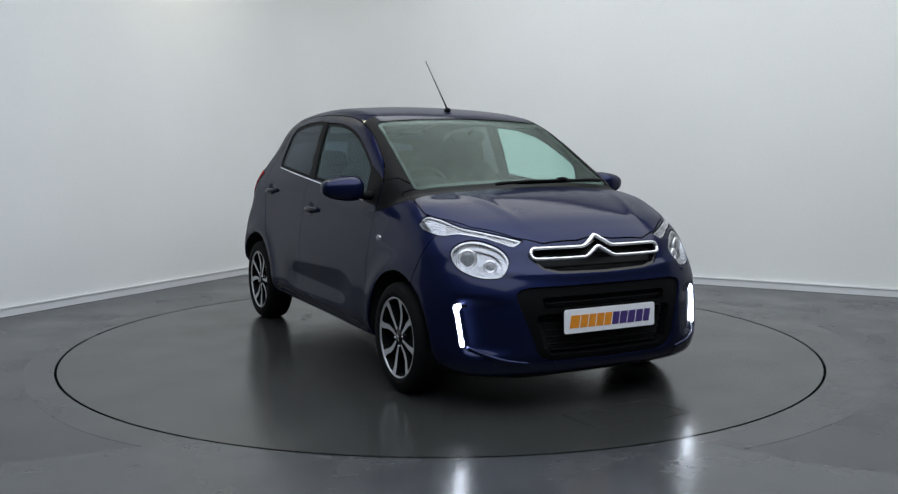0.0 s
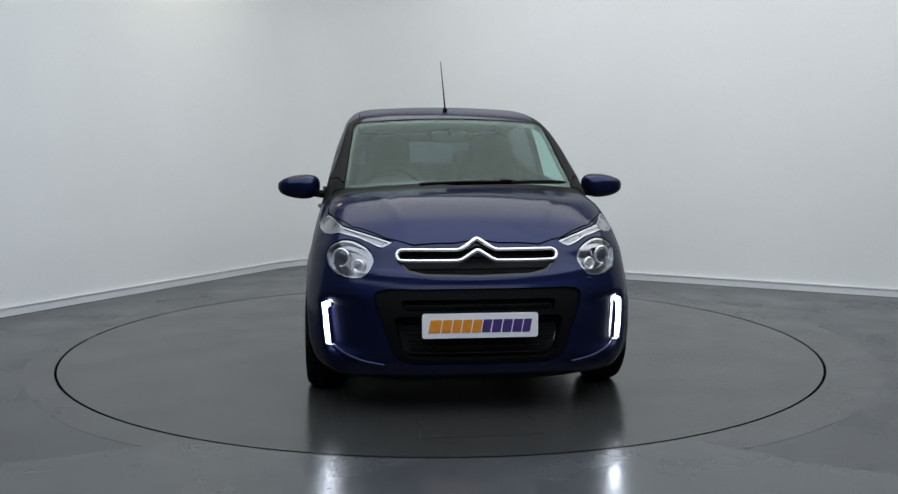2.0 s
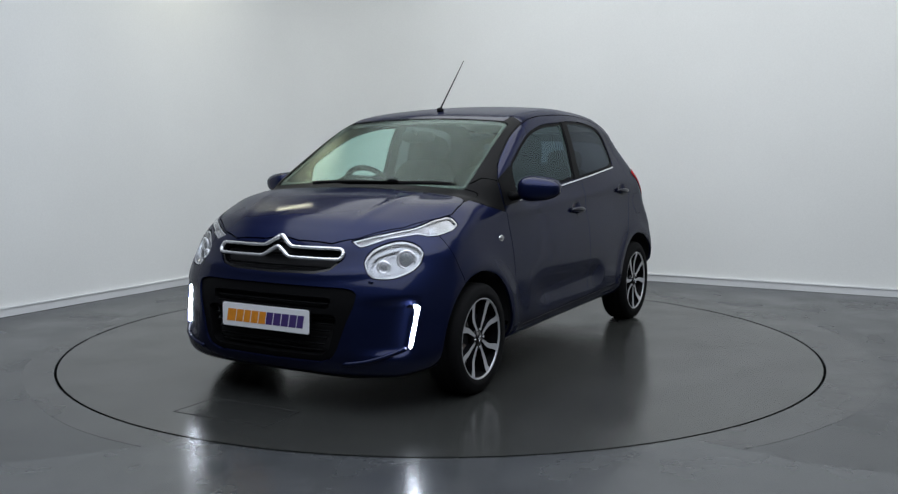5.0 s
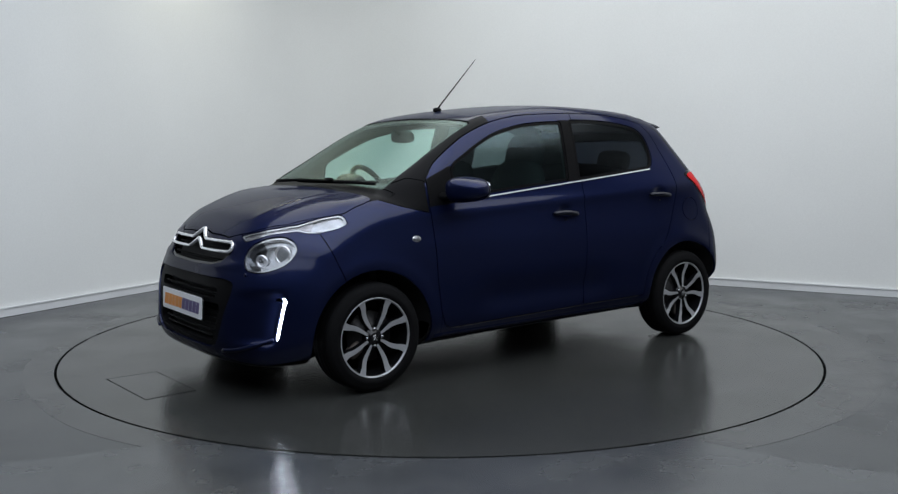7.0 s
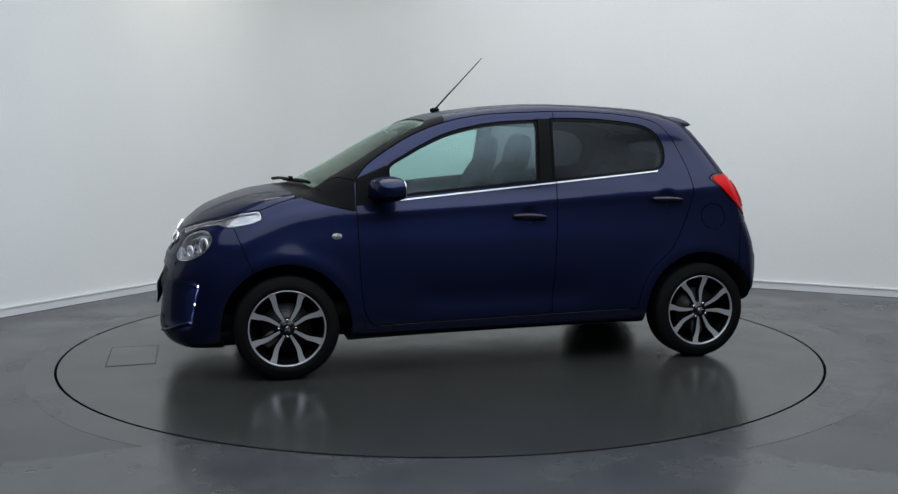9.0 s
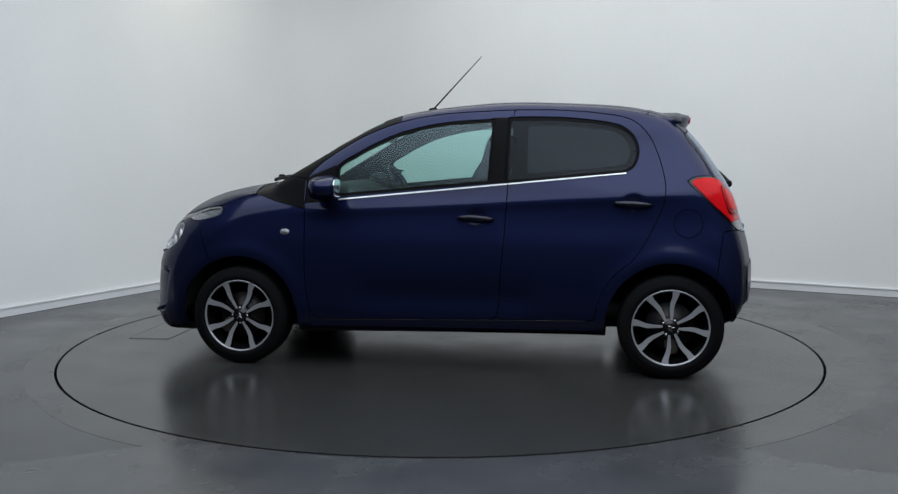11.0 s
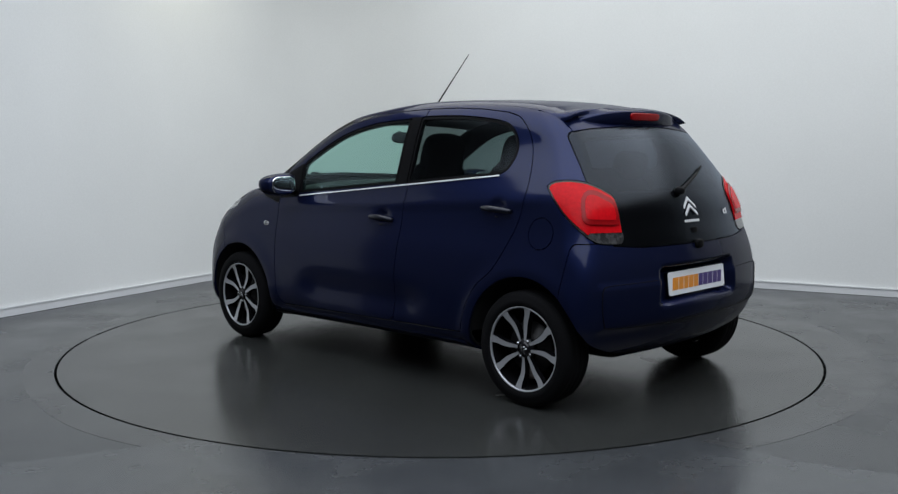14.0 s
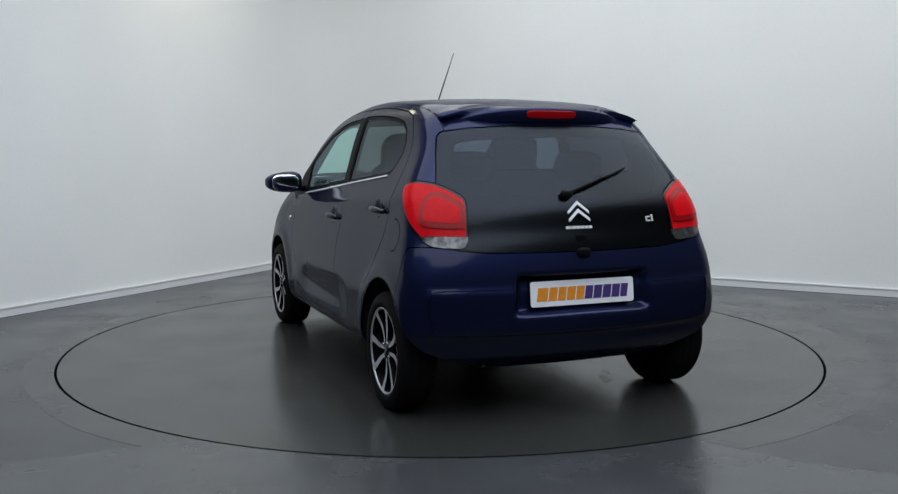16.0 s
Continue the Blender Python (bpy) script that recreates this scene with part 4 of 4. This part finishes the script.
# ---- nose ----
panel("grille_back", grille, DARK, car, depth=0.002, lift=-0.045, label="dark grille recess")
g = end_poly(GRILLE, lo=1.3)(*grille[0].T)
panel("grille_frame", split(grille, -(g + 0.012))[0], GLOSS_BLACK, car, depth=0.045, lift=-0.006, label="gloss black grille surround")
for z, w in ((0.713, 0.33), (0.664, 0.31), (0.645, 0.27)):
    part("grille_bar", tube([on_end(y, z, 1, -0.024)[0] for y in np.linspace(-w, w, 25)], 0.008, 8, 0.7), BLACK, car, "black grille bar")


def chevron_bar(pts, wide):
    line = spline(pts, 8)
    return tube([on_end(y, z, 1, 0.006)[0] for y, z in line], [0.0085 + wide * max(0.0, 1 - abs(y) / 0.10) for y, z in line], 10, 1.0, (1, 0, 0))


part("grille_chevron", chevron_bar([(-0.366, 0.714), (-0.350, 0.734), (-0.30, 0.737), (-0.12, 0.737), (-0.075, 0.741), (-0.03, 0.766), (0, 0.781), (0.03, 0.766), (0.075, 0.741),
                                    (0.12, 0.737), (0.30, 0.737), (0.350, 0.734), (0.366, 0.714)], 0.003), CHROME, car, "bright chrome grille bar with a peak")
part("grille_chevron", chevron_bar([(-0.366, 0.714), (-0.352, 0.693), (-0.30, 0.690), (-0.12, 0.690), (-0.075, 0.694), (-0.03, 0.719), (0, 0.733), (0.03, 0.719), (0.075, 0.694),
                                    (0.12, 0.690), (0.30, 0.690), (0.352, 0.693), (0.366, 0.714)], 0.003), CHROME, car, "bright chrome grille bar with a peak")
slot, frame_mesh = split(intake, end_poly(SLOT)(*intake[0].T))
lower, frame_mesh = split(frame_mesh, end_poly(LOWER)(*frame_mesh[0].T))
panel("intake_frame", frame_mesh, BLACK, car, depth=0.05, lift=-0.010, label="black plastic intake surround")
panel("intake_slot", slot, DARK, car, depth=0.002, lift=-0.050, label="dark upper air slot")
panel("intake_back", lower, DARK, car, depth=0.002, lift=-0.065, label="dark lower air intake")
part("slot_bar", tube([on_end(y, 0.50, 1, -0.028)[0] for y in np.linspace(-0.33, 0.33, 21)], 0.007, 8, 0.8), BLACK, car, "black slot bar")
for i in range(6):
    z = 0.280 + 0.031 * i
    w = 0.30 + 0.014 * i
    part("intake_bar", tube([on_end(y, z, 1, -0.035)[0] for y in np.linspace(-w, w, 17)], 0.0055, 6), BLACK, car, "black intake bar")
part("tow_cap", blob(on_end(0.52, 0.60, 1, 0.0)[0], (0.006, 0.012, 0.008), None, 3, 10, 6), PAINT, car)
for s in (-1, 1):
    p0 = [on_end(s * y, z, 1, 0.004)[0] for y, z in ((0.42, 0.232), (0.52, 0.248), (0.60, 0.272), (0.655, 0.30))]
    part("bumper_lip", tube(spline([tuple(p) for p in p0], 6), 0.010, 8), PAINT, car, "body-coloured bumper lip")


def number_plate(m, parent):
    """A white plate with a row of plain coloured bars."""
    w, h, r = 0.26, 0.0555, 0.008
    outline = [(w - r, -h), (w, -h + r), (w, h - r), (w - r, h), (-w + r, h), (-w, h - r), (-w, -h + r), (-w + r, -h)]
    back = part("number_plate_holder", plate_mesh([(a * 1.012, b * 1.05) for a, b in outline], 0.008, m @ pose(0, 0, -0.008)), BLACK, parent, "black plate holder", smooth=False)
    p = part("number_plate", plate_mesh(outline, 0.004, m, 0.001), PLATE, parent, "white number plate with orange and purple bars", smooth=False)
    x = -0.232
    for i in range(10):
        bw = (0.052, 0.042, 0.039, 0.042, 0.040, 0.039, 0.042, 0.042, 0.041, 0.036)[i]
        k = 0.010
        shape = [(x, -0.029), (x + bw - 0.001, -0.029), (x + bw - 0.001 + k, 0.029), (x + k, 0.029)]
        part("plate_bar", plate_mesh(shape, 0.0012, m @ pose(0, -0.002, 0.0042)), ORANGE if i < 5 else PURPLE, p, smooth=False)
        x += bw + 0.0045
    return p


number_plate(facing((1.672, 0, 0.4125), (1, 0, 0.03)), car)
number_plate(facing((-1.776, 0, 0.563), (-1, 0, 0.11)), car)

# ---- tail ----
def spoiler_mesh():
    verts, faces = [], []
    cols = np.linspace(-0.515, 0.515, 41)
    for y in cols:
        e = abs(y) / 0.515
        fall = e ** 4
        x0, z0 = -1.235, on_top(-1.235, y)[0].z
        xm, zm = -1.36, on_top(-1.30, y)[0].z + 0.004
        tip = -1.465 + 0.085 * e * e + 0.08 * fall
        zt = 1.385 - 0.030 * e * e - 0.058 * fall
        drop = 0.062 * (1 - 0.45 * fall)
        sec = [(x0, z0 + 0.001), (-1.30, zm - 0.002), (xm - 0.03, (zm + zt) / 2 + 0.006), (tip + 0.03, zt + 0.004), (tip, zt - 0.004), (tip - 0.004, zt - 0.012),
               (tip + 0.006, zt - drop), (tip + 0.018, zt - drop * 1.22), (-1.42 + 0.08 * e * e, 1.300 - 0.02 * e * e), (-1.30, 1.31)]
        verts += [(a, y, b) for a, b in sec]
    n = 10
    for i in range(len(cols) - 1):
        for k in range(n - 1):
            faces.append((n * i + k, n * i + k + 1, n * i + n + k + 1, n * i + n + k))
    faces += [tuple(range(n - 1, -1, -1)), tuple(range(n * 40, n * 41))]
    bm = bmesh.new()
    vs = [bm.verts.new(v) for v in verts]
    for f in faces:
        bm.faces.new([vs[i] for i in f])
    bmesh.ops.recalc_face_normals(bm, faces=bm.faces)
    return bm


spoiler = part("spoiler", spoiler_mesh(), PAINT, car, "body-coloured roof spoiler")
part("brake_lamp", blob((-1.4635, 0, 1.351), (0.007, 0.128, 0.019), pose(0, 0, 0, 0, -11, 0), 5, 32, 10), RED_DEEP, spoiler, "long red high-level brake lamp")

p, n = on_end(0, 0.922, -1, 0.003)
m = facing(p, n)
for dz in (0.0, -0.036):
    chev = [(-0.053, -0.024), (-0.053, -0.038), (0, 0.006), (0.053, -0.038), (0.053, -0.024), (0, 0.023)]
    part("rear_badge", plate_mesh(chev, 0.005, m @ pose(0, 0.018 + dz, 0)), SILVER, gate, "silver chevron badge", smooth=False)
p, n = on_end(0, 0.846, -1, 0.002)
m = facing(p, n)
for i, (w, x) in enumerate(((0.016, -0.062), (0.006, -0.046), (0.016, -0.030), (0.016, -0.010), (0.018, 0.011), (0.016, 0.032), (0.016, 0.052))):
    part("badge_bar", plate_mesh([(x - w / 2, -0.006), (x + w / 2, -0.006), (x + w / 2, 0.006), (x - w / 2, 0.006)], 0.004, m), SILVER, gate, "silver badge bar", smooth=False)
p, n = on_end(-0.385, 0.872, -1, 0.002)
m = facing(p, n)
part("model_badge", plate_mesh([(-0.022, -0.012), (0.004, -0.012), (0.004, -0.006), (-0.014, -0.006), (-0.014, 0.006), (0.004, 0.006), (0.004, 0.012), (-0.022, 0.012)],
                               0.003, m), SILVER, gate, "small silver badge shape", smooth=False)
part("model_badge", plate_mesh([(0.013, -0.013), (0.021, -0.013), (0.021, 0.019), (0.008, 0.017), (0.008, 0.012), (0.013, 0.012)], 0.003, m), SILVER, gate, "small silver badge shape", smooth=False)
pivot = on_end(0.045, 0.985, -1, 0.012)[0]
part("rear_wiper_pivot", blob(pivot, (0.022, 0.028, 0.020), None, 2.6, 16, 10), BLACK, gate, "black wiper pivot")
part("rear_wiper_arm", tube([on_end(0.045 - 0.10 * k, 0.985 + 0.032 * k, -1, 0.022)[0] for k in np.linspace(0, 2.3, 9)], [0.012 - 0.0006 * i for i in range(9)], 8, 0.6), BLACK, gate, "black rear wiper arm")
part("rear_wiper_blade", tube([on_end(-0.02 - 0.10 * k, 1.004 + 0.032 * k, -1, 0.010)[0] for k in np.linspace(0, 2.9, 11)], 0.006, 8, 0.9), RUBBER, gate, "black wiper blade")
part("tailgate_latch", blob(on_end(0, 0.738, -1, 0.004)[0], (0.016, 0.032, 0.022), None, 3, 16, 10), BLACK, car, "black tailgate button housing")
part("window_heater_socket", blob(on_end(0, 0.80, -1, -0.002)[0], (0.004, 0.028, 0.018), None, 4, 12, 8), BLACK, gate)
# the outline of the rear bumper's pad, one half and its mirror image; black bars draw the crease's shade
for s in (-1, 1):
    pts = [on_end(s * y, z, -1, 0.0008)[0] for y, z in spline([(0.365, 0.594), (0.52, 0.593), (0.66, 0.591), (0.698, 0.575), (0.704, 0.50), (0.690, 0.425),
                                                               (0.655, 0.402), (0.45, 0.394), (0.20, 0.391), (0.0, 0.390)], 6)]
    part("crease_shade_line", tube(pts, 0.0019, 6), BLACK, car, "thin black bar standing for the shade in the bumper pad's crease")

# ---- mirrors, repeaters, aerial, wipers ----
for s in (1, -1):
    housing = blob((0.485, s * 0.856, 0.986), (0.088, 0.112, 0.068), pose(0, 0, 0, 0, 4, s * 16), 3.0, 36, 22)
    for v in housing.verts:
        k = min(max((abs(v.co.y) - 0.76) / 0.20, 0), 1)
        v.co.z = 0.998 + (v.co.z - 0.998) * (1 - 0.30 * k ** 2) - 0.004 * k
        v.co.x -= 0.012 * k * k
        if v.co.x < 0.42:
            v.co.x = 0.42 + (v.co.x - 0.42) * 0.35
    door_mirror = part("door_mirror", housing, PAINT, car, "body-coloured door mirror")
    part("mirror_foot", tube([(0.53, s * 0.69, 0.945), (0.51, s * 0.735, 0.945), (0.49, s * 0.775, 0.95), (0.48, s * 0.83, 0.955)], [0.045, 0.036, 0.034, 0.02], 12, 0.6), BLACK, door_mirror, "black mirror foot")
    part("mirror_glass", blob((0.411, s * 0.858, 0.984), (0.006, 0.084, 0.050), pose(0, 0, 0, 0, 2, s * 3), 3.2, 28, 12), MIRROR, door_mirror, "silver mirror glass")
    p, n = on_side(0.738, 0.742, s, 0.001)
    m = facing(p, n)
    part("side_repeater", blob(p, (0.024, 0.013, 0.007), m.to_3x3().to_4x4(), 2.2, 20, 10), WHITE_LENS, car, "small clear oval side repeater")
    part("repeater_rim", torus(m @ pose(0, 0, -0.002), 0.024, 0.003, 32, 8, 0.58), CHROME, car, "thin chrome rim")

base, n = on_top(0.045, 0, 0.0)
part("aerial_base", blob(base + Vector((0, 0, 0.008)), (0.030, 0.014, 0.016), None, 2.4, 18, 10), BLACK, car, "black aerial base")
part("aerial", tube([base + Vector((0, 0, 0.01)), base + Vector((-0.03, 0, 0.045)), base + Vector((-0.296, 0, 0.326))], [0.0065, 0.0048, 0.0022], 8), BLACK, car, "thin black rod aerial")
blade = [on_top(0.955 - 0.115 * ((y + 0.1) / 0.68) ** 1.6 if y > -0.1 else 0.955, y, 0.020)[0] for y in np.linspace(-0.08, 0.56, 18)]
part("wiper_blade", tube(blade, [0.008] + [0.011] * 16 + [0.007], 8, 0.9), RUBBER, car, "black wiper blade")
arm = [on_top(1.0 - 0.075 * (y + 0.22) / 0.45, y, 0.028)[0] for y in np.linspace(-0.22, 0.23, 12)]
part("wiper_arm", tube(arm, [0.016 - 0.0006 * i for i in range(12)], 8, 0.6), BLACK, car, "black wiper arm")
part("wiper_clip", blob(arm[-1] + Vector((0, 0, 0.004)), (0.014, 0.035, 0.012), None, 3, 14, 8), BLACK, car)

# ---- cabin ----
part("dashboard", blob((0.66, 0, 0.86), (0.26, 0.68, 0.125), pose(0, 0, 0, 0, 8, 0), 3.2, 32, 16), INNER, car, "dark plastic dashboard")
part("instrument_pod", blob((0.46, -0.33, 0.985), (0.06, 0.13, 0.055), None, 2.6, 20, 12), INNER, car)
m = facing((0.31, -0.33, 0.93), (-0.87, 0, 0.5))
steer = part("steering_wheel", torus(m, 0.175, 0.016, 48, 12), INNER, car, "dark steering wheel")
part("steering_boss", blob(m @ Vector((0, 0, -0.02)), (0.07, 0.055, 0.03), m.to_3x3().to_4x4(), 2.6, 18, 10), INNER, steer)
for a in (0, 180, 270):
    part("steering_spoke", tube([m @ Vector((0, 0, -0.015)), m @ (Matrix.Rotation(radians(a), 4, "Z") @ Vector((0.172, 0, 0)))], 0.018, 8, 0.5, (0, 1, 0.01)), INNER, steer)


def seat(x, y, wide, z=0.50, high=0.29):
    s = part("seat", blob((x + 0.22, y, z), (0.26, wide, 0.10), pose(0, 0, 0, 0, -6, 0), 3.2, 24, 14), CLOTH, car, "dark cloth seat")
    part("seat_back", blob((x - 0.07, y, z + high + 0.06), (0.075, wide * 0.98, high), pose(0, 0, 0, 0, -16, 0), 3.0, 24, 16), CLOTH, s)
    return s


for y in (-0.335, 0.335):
    s = seat(-0.20, y, 0.235)
    part("headrest", blob((-0.365, y, 1.145), (0.055, 0.145, 0.135), pose(0, 0, 0, 0, -14, 0), 3.4, 24, 14), CLOTH, s, "dark cloth headrest")
s = seat(-1.02, 0, 0.60, 0.52, 0.26)
for y in (-0.30, 0.30):
    part("headrest", blob((-1.185, y, 1.105), (0.05, 0.125, 0.075), pose(0, 0, 0, 0, -14, 0), 3.6, 20, 12), CLOTH, s, "dark cloth headrest")
part("parcel_shelf", blob((-1.36, 0, 0.955), (0.17, 0.54, 0.012), None, 6, 20, 8), INNER, car)
part("rear_view_mirror", blob((0.30, 0, 1.262), (0.022, 0.112, 0.036), pose(0, 0, 0, 0, 0, 0), 3.0, 24, 12), INNER, car, "black rear-view mirror")
part("mirror_stem", tube([(0.30, 0, 1.27), (0.36, 0, 1.300)], 0.010, 8), INNER, car)
part("cabin_floor", blob((-0.1, 0, 0.33), (1.3, 0.66, 0.05), None, 8, 20, 8), INNER, car)
part("bulkhead", blob((0.93, 0, 0.62), (0.03, 0.66, 0.28), None, 8, 20, 8), DARK, car)
part("boot_floor", blob((-1.30, 0, 0.50), (0.32, 0.42, 0.12), None, 8, 20, 8), INNER, car)
part("engine", blob((1.22, 0, 0.60), (0.20, 0.40, 0.18), None, 4, 20, 10), DARK, car)


def motions():
    """The turntable turns, and the car with it."""
    walk(turntable, [(t, pose(0, 0, 0, 0, 0, a)) for t, a in TURN])
    walk(car, [(t, pose(0, 0, 0, 0, 0, a) @ pose(0, Y_MID, 0)) for t, a in TURN])


motions()
